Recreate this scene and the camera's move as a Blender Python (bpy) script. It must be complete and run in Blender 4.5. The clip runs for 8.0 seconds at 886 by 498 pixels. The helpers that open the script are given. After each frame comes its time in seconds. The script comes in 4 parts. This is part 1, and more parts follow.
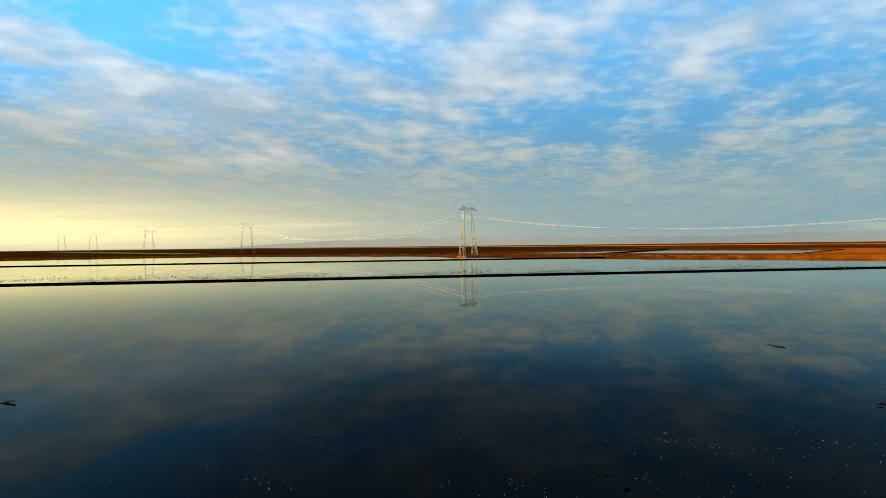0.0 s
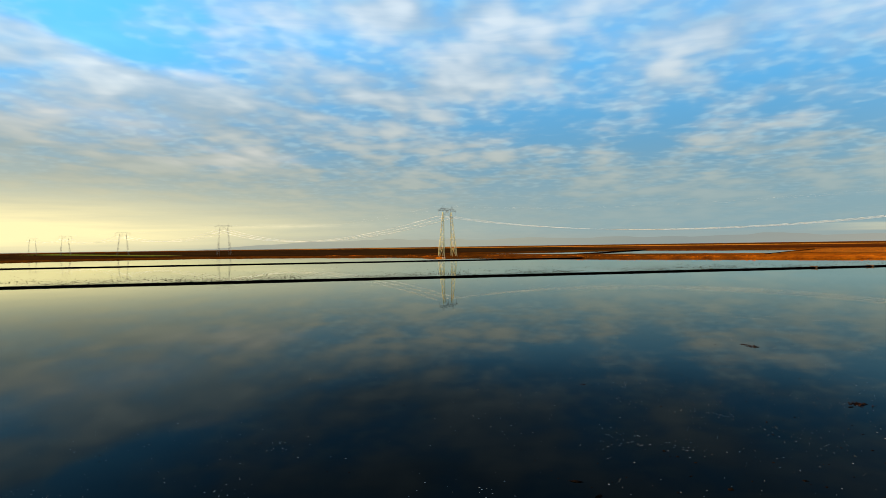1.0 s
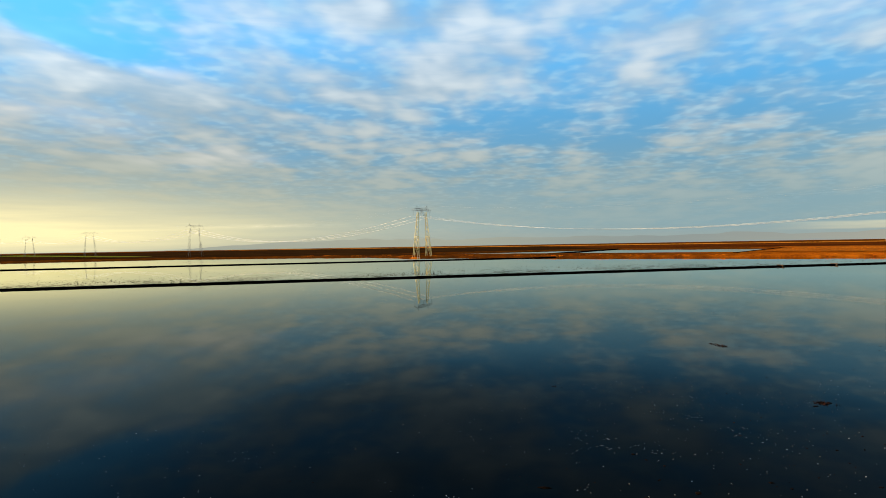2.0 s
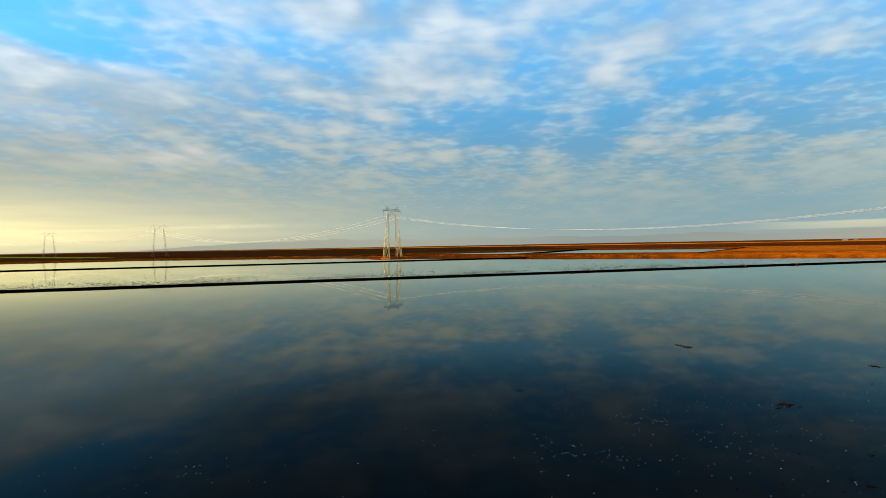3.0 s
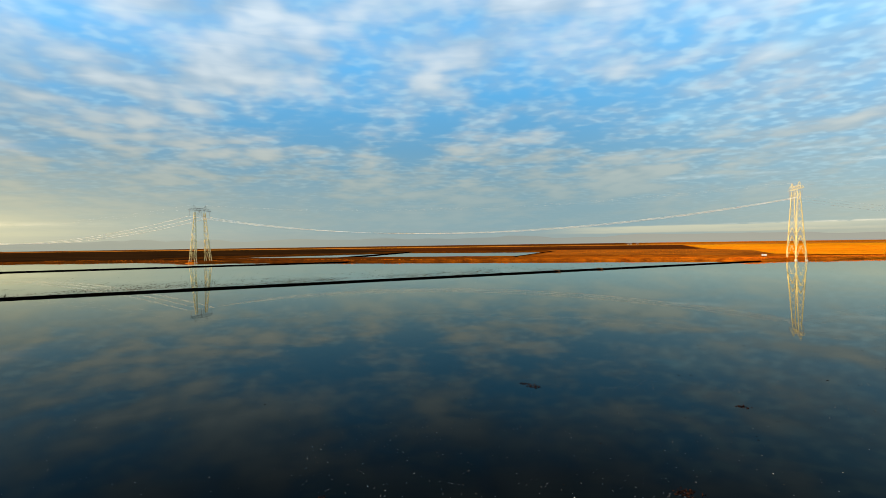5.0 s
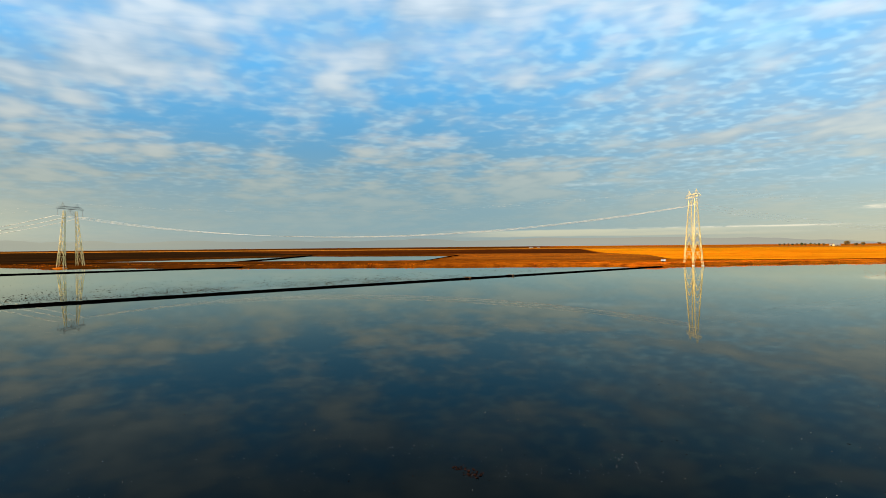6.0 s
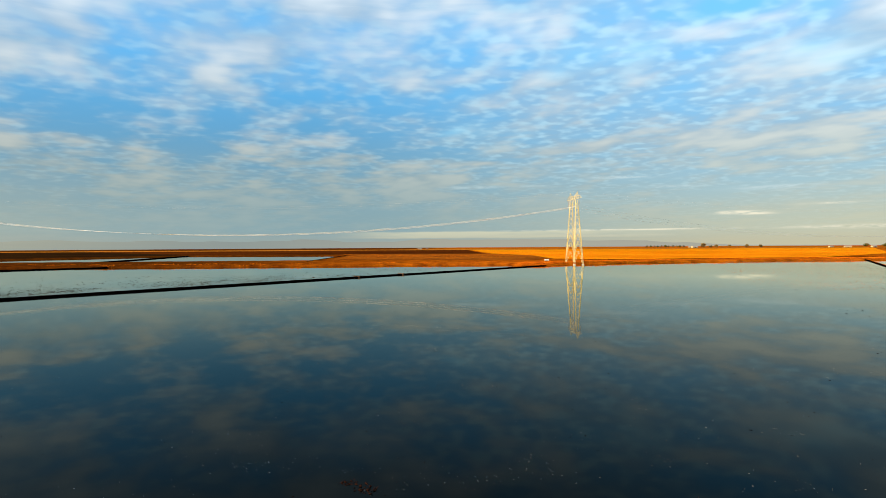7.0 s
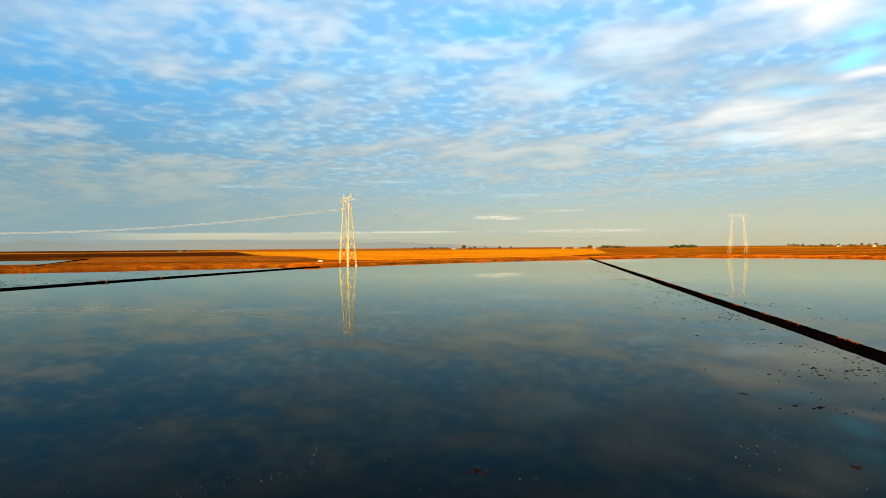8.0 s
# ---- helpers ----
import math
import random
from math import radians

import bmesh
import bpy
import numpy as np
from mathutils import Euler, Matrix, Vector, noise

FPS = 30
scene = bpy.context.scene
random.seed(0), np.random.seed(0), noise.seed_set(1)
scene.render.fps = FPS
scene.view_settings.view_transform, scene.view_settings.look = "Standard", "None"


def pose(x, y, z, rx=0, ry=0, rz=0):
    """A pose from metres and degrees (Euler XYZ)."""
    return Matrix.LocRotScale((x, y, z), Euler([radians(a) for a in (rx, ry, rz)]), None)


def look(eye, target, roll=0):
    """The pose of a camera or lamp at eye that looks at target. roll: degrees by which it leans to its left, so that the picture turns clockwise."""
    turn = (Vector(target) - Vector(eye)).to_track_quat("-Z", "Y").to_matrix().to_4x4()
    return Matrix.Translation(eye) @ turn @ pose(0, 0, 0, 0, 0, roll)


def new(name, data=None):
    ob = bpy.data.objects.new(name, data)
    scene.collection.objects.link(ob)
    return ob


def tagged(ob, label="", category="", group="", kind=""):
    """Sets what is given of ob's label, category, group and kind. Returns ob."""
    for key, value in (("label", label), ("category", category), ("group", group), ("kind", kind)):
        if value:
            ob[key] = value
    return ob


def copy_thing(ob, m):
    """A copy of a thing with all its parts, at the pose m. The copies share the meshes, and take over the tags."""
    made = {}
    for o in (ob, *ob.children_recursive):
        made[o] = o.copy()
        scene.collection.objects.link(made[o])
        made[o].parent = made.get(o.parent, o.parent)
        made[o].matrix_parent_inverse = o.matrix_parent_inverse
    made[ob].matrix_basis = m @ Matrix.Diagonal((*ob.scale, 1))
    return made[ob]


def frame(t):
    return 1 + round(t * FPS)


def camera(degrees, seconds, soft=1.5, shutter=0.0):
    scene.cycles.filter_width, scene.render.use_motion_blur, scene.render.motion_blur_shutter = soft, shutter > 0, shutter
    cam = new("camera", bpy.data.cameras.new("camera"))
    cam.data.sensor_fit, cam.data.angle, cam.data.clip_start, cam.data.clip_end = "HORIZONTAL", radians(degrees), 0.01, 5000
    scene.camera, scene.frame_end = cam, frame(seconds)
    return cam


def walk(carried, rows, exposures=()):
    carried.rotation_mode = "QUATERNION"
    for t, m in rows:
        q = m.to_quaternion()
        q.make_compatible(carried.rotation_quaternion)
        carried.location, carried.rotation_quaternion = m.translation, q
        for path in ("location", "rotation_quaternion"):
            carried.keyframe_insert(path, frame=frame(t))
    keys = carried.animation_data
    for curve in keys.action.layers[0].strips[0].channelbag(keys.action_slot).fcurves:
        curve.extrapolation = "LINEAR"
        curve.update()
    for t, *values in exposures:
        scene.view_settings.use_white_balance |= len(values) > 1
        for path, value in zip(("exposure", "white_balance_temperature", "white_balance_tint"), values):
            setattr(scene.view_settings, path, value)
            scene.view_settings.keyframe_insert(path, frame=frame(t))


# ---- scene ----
import itertools

# ---- camera and its flight ----
cam = camera(72.86, 8.0, soft=0.75)
PATH = [
    (0, look((-0.438, 10.253, 9.384), (-7.417, 17.415, 9.317), -0.649)),
    (0.5, look((-0.613, 10.842, 9.300), (-7.480, 18.111, 9.251), -0.801)),
    (1, look((-0.613, 11.160, 9.370), (-7.348, 18.552, 9.316), -0.830)),
    (1.5, look((-0.638, 11.452, 9.436), (-7.222, 18.978, 9.376), -0.891)),
    (3, look((-0.884, 12.700, 9.646), (-6.931, 20.664, 9.576), -1.061)),
    (3.5, look((-1.169, 13.555, 9.721), (-6.939, 21.722, 9.654), -0.969)),
    (4, look((-2.149, 15.936, 9.823), (-7.383, 24.456, 9.749), -0.979)),
    (4.5, look((-4.160, 19.898, 10.038), (-8.539, 28.888, 9.969), -0.770)),
    (5.8, look((-10.811, 35.432, 11.647), (-13.082, 45.170, 11.581), -0.659)),
    (6, look((-11.591, 38.818, 11.665), (-13.575, 48.619, 11.610), -0.539)),
    (6.1, look((-12.000, 40.680, 11.665), (-13.835, 50.510, 11.593), -0.613)),
    (6.2, look((-12.139, 41.714, 11.632), (-13.908, 51.556, 11.567), -0.590)),
    (6.3, look((-12.262, 41.907, 11.561), (-13.907, 51.770, 11.498), -0.583)),
    (6.5, look((-12.472, 42.193, 11.320), (-13.825, 52.101, 11.263), -0.460)),
    (6.7, look((-12.468, 42.565, 11.075), (-13.413, 52.520, 11.014), -0.422)),
    (7, look((-12.449, 43.126, 10.513), (-12.599, 53.125, 10.468), -0.346)),
    (7.2, look((-12.469, 43.407, 10.202), (-11.897, 53.390, 10.170), -0.597)),
    (7.5, look((-12.561, 43.644, 9.955), (-10.807, 53.489, 9.917), -0.525)),
    (8, look((-13.033, 43.339, 9.910), (-9.514, 52.699, 9.874), -0.423)),
]
walk(cam, PATH, exposures=((0.0, 0.74), (8.0, 0.74)))

# ---- sky, sun ----
SUN_YAW, SUN_EL = 113.0, 13.0          # degrees counter-clockwise from +y, and above the horizon
sun_way = Vector((-math.sin(radians(SUN_YAW)) * math.cos(radians(SUN_EL)),
                  math.cos(radians(SUN_YAW)) * math.cos(radians(SUN_EL)), math.sin(radians(SUN_EL))))
sun_data = bpy.data.lights.new("sun", "SUN")
sun_data.energy, sun_data.angle, sun_data.color = 5.0, radians(0.6), (1.0, 0.71, 0.36)
sun = new("sun", sun_data)
sun.matrix_world = look((0, 0, 0), -sun_way)


class Nodes:
    """Short-hand for node trees."""

    def __init__(self, tree):
        self.tree = tree

    def put(self, value, socket):
        if isinstance(value, bpy.types.NodeSocket):
            self.tree.links.new(value, socket)
        elif value is not None:
            socket.default_value = value

    def node(self, kind):
        return self.tree.nodes.new(kind)

    def math(self, op, a, b=None, c=None, clamp=False):
        n = self.node("ShaderNodeMath")
        n.operation, n.use_clamp = op, clamp
        for v, s in zip((a, b, c), n.inputs):
            self.put(v, s)
        return n.outputs[0]

    def mix(self, fac, a, b, blend="MIX"):
        n = self.node("ShaderNodeMix")
        n.data_type, n.blend_type = "RGBA", blend
        self.put(fac, n.inputs[0])
        for v, s in ((a, n.inputs[6]), (b, n.inputs[7])):
            self.put((*v, 1.0) if isinstance(v, tuple) and len(v) == 3 else v, s)
        return n.outputs[2]

    def ramp(self, value, low, high, smooth=True):
        n = self.node("ShaderNodeMapRange")
        n.interpolation_type = "SMOOTHSTEP" if smooth else "LINEAR"
        self.put(value, n.inputs[0])
        self.put(low, n.inputs[1])
        self.put(high, n.inputs[2])
        return n.outputs[0]

    def xyz(self, x, y, z):
        n = self.node("ShaderNodeCombineXYZ")
        for v, s in zip((x, y, z), n.inputs):
            self.put(v, s)
        return n.outputs[0]

    def noise(self, vector, scale, detail=4.0, rough=0.5, distort=0.0):
        n = self.node("ShaderNodeTexNoise")
        self.put(vector, n.inputs["Vector"])
        n.inputs["Scale"].default_value, n.inputs["Detail"].default_value = scale, detail
        n.inputs["Roughness"].default_value, n.inputs["Distortion"].default_value = rough, distort
        return n.outputs[0]


def build_sky():
    world = bpy.data.worlds.new("evening_sky")
    scene.world = world
    world.use_nodes = True
    tree = world.node_tree
    tree.nodes.clear()
    k = Nodes(tree)
    way = k.node("ShaderNodeTexCoord").outputs["Generated"]
    sep = k.node("ShaderNodeSeparateXYZ")
    tree.links.new(way, sep.inputs[0])
    x, y, z = sep.outputs
    el = k.math("MULTIPLY", k.math("ARCSINE", z), 180 / math.pi)
    yaw = k.math("MULTIPLY", k.math("ARCTAN2", k.math("MULTIPLY", x, -1.0), y), 180 / math.pi)

    def blob(cy, ce, w, h, amount, at_yaw, at_el):
        a = k.math("POWER", k.math("DIVIDE", k.math("SUBTRACT", at_yaw, cy), w), 2.0)
        b = k.math("POWER", k.math("DIVIDE", k.math("SUBTRACT", at_el, ce), h), 2.0)
        return k.math("MULTIPLY", k.math("EXPONENT", k.math("MULTIPLY", k.math("ADD", a, b), -1.0)), amount)

    def blobs(rows, at_yaw=yaw, at_el=el):
        total = 0.0
        for row in rows:
            total = k.math("ADD", blob(*row, at_yaw, at_el), total)
        return total

    # the cloud deck as a flat layer seen from below, its streets running towards yaw 25
    drop = k.math("DIVIDE", 1.0, k.math("ADD", k.math("MAXIMUM", z, 0.0), 0.12))
    u, v = k.math("MULTIPLY", x, drop), k.math("MULTIPLY", y, drop)
    ca, sa = math.cos(radians(115)), math.sin(radians(115))
    along = k.math("ADD", k.math("MULTIPLY", u, ca), k.math("MULTIPLY", v, sa))
    across = k.math("SUBTRACT", k.math("MULTIPLY", v, ca), k.math("MULTIPLY", u, sa))

    def deck(stretch, slice_at, scale, detail, rough, distort):
        return k.noise(k.xyz(k.math("MULTIPLY", along, stretch), across, slice_at), scale, detail, rough, distort)

    broad = deck(0.6, 3.7, 1.5, 2.0, 0.4, 0.2)
    cells = deck(0.75, 9.1, 4.2, 2.0, 0.42, 0.1)
    puffs = deck(0.85, 12.4, 8.5, 1.6, 0.4, 0.15)
    ripple = deck(1.1, 5.3, 13.0, 1.6, 0.4, 0.1)
    # the outlines of gaps and masses wander with the deck
    yaw_w = k.math("ADD", yaw, k.math("MULTIPLY", k.math("SUBTRACT", deck(0.7, 21.0, 3.2, 1.0, 0.4, 0.0), 0.5), 14.0))
    el_w = k.math("ADD", el, k.math("MULTIPLY", k.math("SUBTRACT", deck(0.7, 27.0, 3.6, 1.0, 0.4, 0.0), 0.5), 4.5))

    # openings (-) and denser masses (+): yaw, elevation, half widths, amount
    masses = blobs((
        (70, 17.0, 6, 1.6, -0.36), (74, 20.5, 8, 1.4, -0.22), (52, 18.5, 6, 1.6, -0.22), (27, 10.8, 11, 2.4, -0.28), (30, 14.0, 6, 1.6, -0.16),
        (8, 10.0, 9, 2.2, -0.24), (-4, 19.0, 5, 2.0, -0.16), (-27, 20.0, 5, 1.6, -0.20), (38, 11.5, 5, 1.6, -0.12)), yaw_w, el_w)
    masses = k.math("ADD", masses, blobs((
        (78, 16.0, 3, 1.0, 0.30), (66, 12.5, 9, 2.2, 0.30), (52, 14.0, 7, 1.8, 0.20), (44, 21.0, 5, 1.3, 0.22), (40, 15.6, 8, 1.3, 0.16), (33, 17.6, 4, 0.9, 0.14),
        (17, 18.0, 5, 2.2, 0.22), (12, 21.5, 5, 1.2, 0.26), (-13, 15.0, 6, 1.3, 0.22), (-38, 16.5, 7, 2.0, 0.30), (-20, 9.0, 12, 1.6, 0.16), (-48, 13.5, 9, 2.5, 0.22)), yaw_w, el_w))
    bright = blobs(((-52.5, 18.6, 4.0, 1.2, 0.9), (-57, 13, 4, 0.8, 0.6), (-54, 9.0, 7, 1.6, 0.55), (-46, 10.5, 6, 1.2, 0.3), (64, 14.8, 2.5, 0.6, 0.35), (61, 8.2, 4, 0.7, 0.3), (72, 10.5, 7, 2.0, 0.22)), yaw_w, el_w)
    depth = k.math("ADD", k.math("MULTIPLY", broad, 0.84), k.math("ADD", k.math("MULTIPLY", cells, 0.84), k.math("MULTIPLY", puffs, 0.24)))
    depth = k.math("ADD", k.math("ADD", depth, k.math("MULTIPLY", ripple, 0.18)), k.math("ADD", masses, k.math("MULTIPLY", bright, 0.5)))
    # low down the deck closes into thin level bands
    bands = k.noise(k.xyz(k.math("MULTIPLY", yaw, 0.16), k.math("MULTIPLY", el, 1.05), 7.0), 1.0, 3.0, 0.5, 0.5)
    low = k.ramp(el, 12.5, 6.5)
    depth = k.math("ADD", depth, k.math("MULTIPLY", k.math("SUBTRACT", bands, 0.5), k.math("ADD", 0.15, k.math("MULTIPLY", low, 1.0))))
    cover = k.ramp(depth, 0.68, 1.32)

    sky = k.node("ShaderNodeTexSky")
    sky.sky_type, sky.sun_disc = "NISHITA", False
    sky.sun_elevation, sky.sun_rotation = radians(SUN_EL), radians(-SUN_YAW)
    sky.air_density, sky.dust_density, sky.ozone_density = 1.0, 1.0, 2.0
    clear = k.mix(k.ramp(el, 6.0, 20.0), (1.5, 3.6, 5.3), (1.0, 4.9, 9.3))
    east = k.ramp(yaw, 14.0, -16.0)
    clear = k.mix(east, clear, k.mix(k.ramp(el, 5.0, 20.0), (2.5, 4.4, 5.6), (1.6, 4.9, 8.2)))
    blue = k.mix(0.85, k.mix(1.0, sky.outputs[0], (0.62, 1.35, 2.1), "MULTIPLY"), clear)

    # clouds: lavender-grey bodies, paler and slightly warm crests, cyan-white thin edges
    crest = k.ramp(k.math("ADD", k.math("ADD", k.math("MULTIPLY", puffs, 0.2), k.math("MULTIPLY", broad, 0.34)), k.math("ADD", k.math("MULTIPLY", cells, 0.5), k.math("MULTIPLY", bands, 0.16))), 0.52, 0.78)
    body = k.mix(k.ramp(el, 5.0, 20.0), (2.95, 3.95, 4.3), (3.05, 4.6, 6.2))
    body = k.mix(k.math("MULTIPLY", east, 0.9), body, k.mix(k.ramp(el, 5.0, 20.0), (3.0, 4.1, 4.75), (3.05, 4.35, 5.7)))
    crown = k.mix(k.ramp(el, 5.0, 20.0), (5.1, 5.6, 5.3), k.mix(east, (6.0, 7.1, 8.0), (5.7, 6.6, 7.3)))
    cloud = k.mix(crest, body, crown)
    colour = k.mix(cover, blue, cloud)
    thin = k.math("MULTIPLY", k.math("MULTIPLY", cover, k.math("SUBTRACT", 1.0, cover)), k.math("MULTIPLY", k.ramp(ripple, 0.42, 0.75), k.math("ADD", 1.3, k.math("MULTIPLY", east, 0.8))), clamp=True)
    colour = k.mix(thin, colour, (4.6, 7.4, 8.8))
    gaps = blobs(((-56.5, 15.6, 3, 1.5, 1.3), (-47.5, 8.8, 2.6, 0.7, 0.9), (-41, 8.2, 2.5, 0.5, 0.5), (-50, 12.2, 3, 0.8, 0.5), (-33, 15, 5, 1.5, 0.35), (71, 17.0, 4, 1.4, 0.4), (-15, 16.5, 4, 1.8, 0.4), (-2, 10.5, 3, 1.2, 0.35)), yaw_w, el_w)
    colour = k.mix(k.math("MULTIPLY", gaps, k.ramp(cells, 0.3, 0.65), clamp=True), colour, (3.0, 7.6, 10.4))
    colour = k.mix(k.math("MULTIPLY", bright, k.math("ADD", 0.1, k.math("ADD", k.math("MULTIPLY", cells, 0.8), k.math("MULTIPLY", puffs, 0.9))), clamp=True), colour, (10.2, 9.6, 9.1))

    gain = k.math("ADD", 1.0, k.math("ADD", k.math("MULTIPLY", k.ramp(yaw, 20.0, -35.0), 0.27), k.math("ADD", k.math("MULTIPLY", k.ramp(el, 8.0, 20.0), 0.16), k.math("MULTIPLY", k.ramp(yaw, 42.0, 74.0), k.math("MULTIPLY", k.ramp(el, 9.0, 15.0), 0.2)))))
    colour = k.mix(1.0, colour, k.xyz(gain, gain, gain), "MULTIPLY")
    # hazy lower sky
    haze = k.mix(k.ramp(yaw, 10.0, 72.0), (2.65, 3.95, 4.2), (3.8, 4.25, 3.6))
    haze = k.mix(k.ramp(yaw, 12.0, -38.0), haze, k.mix(k.ramp(el, 1.5, 6.0), (5.8, 5.9, 4.3), (4.6, 5.75, 5.5)))
    colour = k.mix(k.math("MULTIPLY", k.ramp(el, 11.0, 1.5), 0.88), colour, haze)
    colour = k.mix(k.math("MULTIPLY", k.ramp(yaw, 42.0, 85.0), k.math("MULTIPLY", k.ramp(el, 14.0, 3.0), 0.6)), colour, (4.7, 4.9, 3.9))
    # thin bright streaks low over the land
    streak_noise = k.noise(k.xyz(k.math("MULTIPLY", yaw, 0.05), k.math("MULTIPLY", el, 0.9), 0.0), 1.6, 5.0, 0.55, 0.3)
    edge = k.math("ADD", el, k.math("MULTIPLY", k.math("SUBTRACT", k.noise(k.xyz(k.math("MULTIPLY", yaw, 0.12), 0.0, 2.0), 1.0, 4.0, 0.6), 0.5), 0.3))
    bank = k.math("MULTIPLY", k.math("MULTIPLY", k.ramp(edge, 0.70, 0.85), k.ramp(edge, 1.45, 1.32)), k.math("MULTIPLY", k.ramp(yaw, -23.0, -10.0), k.ramp(yaw, 13.0, 4.0)))
    streaks = blobs(((-25.3, 2.75, 1.5, 0.12, 2.6), (-26.8, 2.62, 1.2, 0.08, 1.5), (-32.3, 3.3, 1.6, 0.07, 2.2), (-34.5, 1.4, 4, 0.13, 1.5), (-17, 1.42, 9, 0.07, 1.6), (-14, 0.95, 4, 0.08, 0.9), (-28, 4.8, 3, 0.2, 0.6), (-45, 5.5, 4, 0.3, 0.7), (-2.5, 5.6, 2.2, 0.14, 1.0), (-7.5, 5.6, 1.5, 0.12, 0.8), (-16, 6.2, 2.5, 0.14, 1.0), (-20, 5.2, 2, 0.12, 0.6), (-12, 7.4, 3, 0.2, 0.4), (58, 2.0, 9, 0.18, 0.4)))
    colour = k.mix(k.math("MULTIPLY", streaks, k.math("MULTIPLY", k.ramp(streak_noise, 0.25, 0.6), k.ramp(k.noise(k.xyz(k.math("MULTIPLY", yaw, 0.55), k.math("MULTIPLY", el, 3.2), 4.0), 1.0, 4.0, 0.6, 0.5), 0.3, 0.62)), clamp=True), colour, k.mix(k.ramp(el, 3.0, 4.5), (8.8, 8.4, 6.6), (6.4, 7.8, 8.0)))
    colour = k.mix(k.math("MULTIPLY", bank, k.math("ADD", 0.35, k.math("MULTIPLY", k.ramp(streak_noise, 0.3, 0.55), 0.5))), colour, (7.0, 6.9, 5.0))
    low_tint = k.mix(k.ramp(yaw, 10.0, -30.0), (3.6, 3.9, 3.4), (5.6, 5.1, 3.4))
    colour = k.mix(k.math("MULTIPLY", k.ramp(el, 1.8, 0.0), 0.7), colour, low_tint)
    # glow towards the sun's side of the horizon
    glow = blobs(((92, 2.0, 30, 2.7, 1.0), (75, 1.3, 22, 1.3, 0.35)))
    glow = k.math("MULTIPLY", glow, k.math("ADD", 0.55, k.math("MULTIPLY", streak_noise, 0.9)), clamp=True)
    colour = k.mix(glow, colour, (11.0, 9.7, 5.2))
    back = k.node("ShaderNodeBackground")
    tree.links.new(colour, back.inputs[0])
    back.inputs[1].default_value = 0.06
    tree.links.new(back.outputs[0], k.node("ShaderNodeOutputWorld").inputs[0])


build_sky()


# ---- materials ----
def material(name, colours, scale, rough=0.9, bump=0.0, bump_scale=None, metal=0.0, spread=(0.35, 0.65), stretch=(1, 1, 1), spec=0.0):
    """A surface of two colours mixed by noise at two scales, with fine relief."""
    m = bpy.data.materials.new(name)
    m.use_nodes = True
    k = Nodes(m.node_tree)
    bsdf = m.node_tree.nodes["Principled BSDF"]
    mapping = k.node("ShaderNodeMapping")
    k.put(k.node("ShaderNodeTexCoord").outputs["Object"], mapping.inputs[0])
    mapping.inputs[3].default_value = stretch
    co = mapping.outputs[0]
    coarse, fine = k.noise(co, scale, 5.0, 0.6), k.noise(co, scale * 7.3, 4.0, 0.6)
    fac = k.ramp(k.math("ADD", k.math("MULTIPLY", coarse, 0.65), k.math("MULTIPLY", fine, 0.35)), *spread)
    k.put(k.mix(fac, *colours), bsdf.inputs["Base Color"])
    bsdf.inputs["Roughness"].default_value, bsdf.inputs["Metallic"].default_value = rough, metal
    bsdf.inputs["Specular IOR Level"].default_value = spec
    if bump:
        b = k.node("ShaderNodeBump")
        b.inputs["Distance"].default_value = bump
        k.put(k.noise(co, bump_scale or scale * 4, 4.0, 0.6), b.inputs["Height"])
        k.put(b.outputs[0], bsdf.inputs["Normal"])
    return m


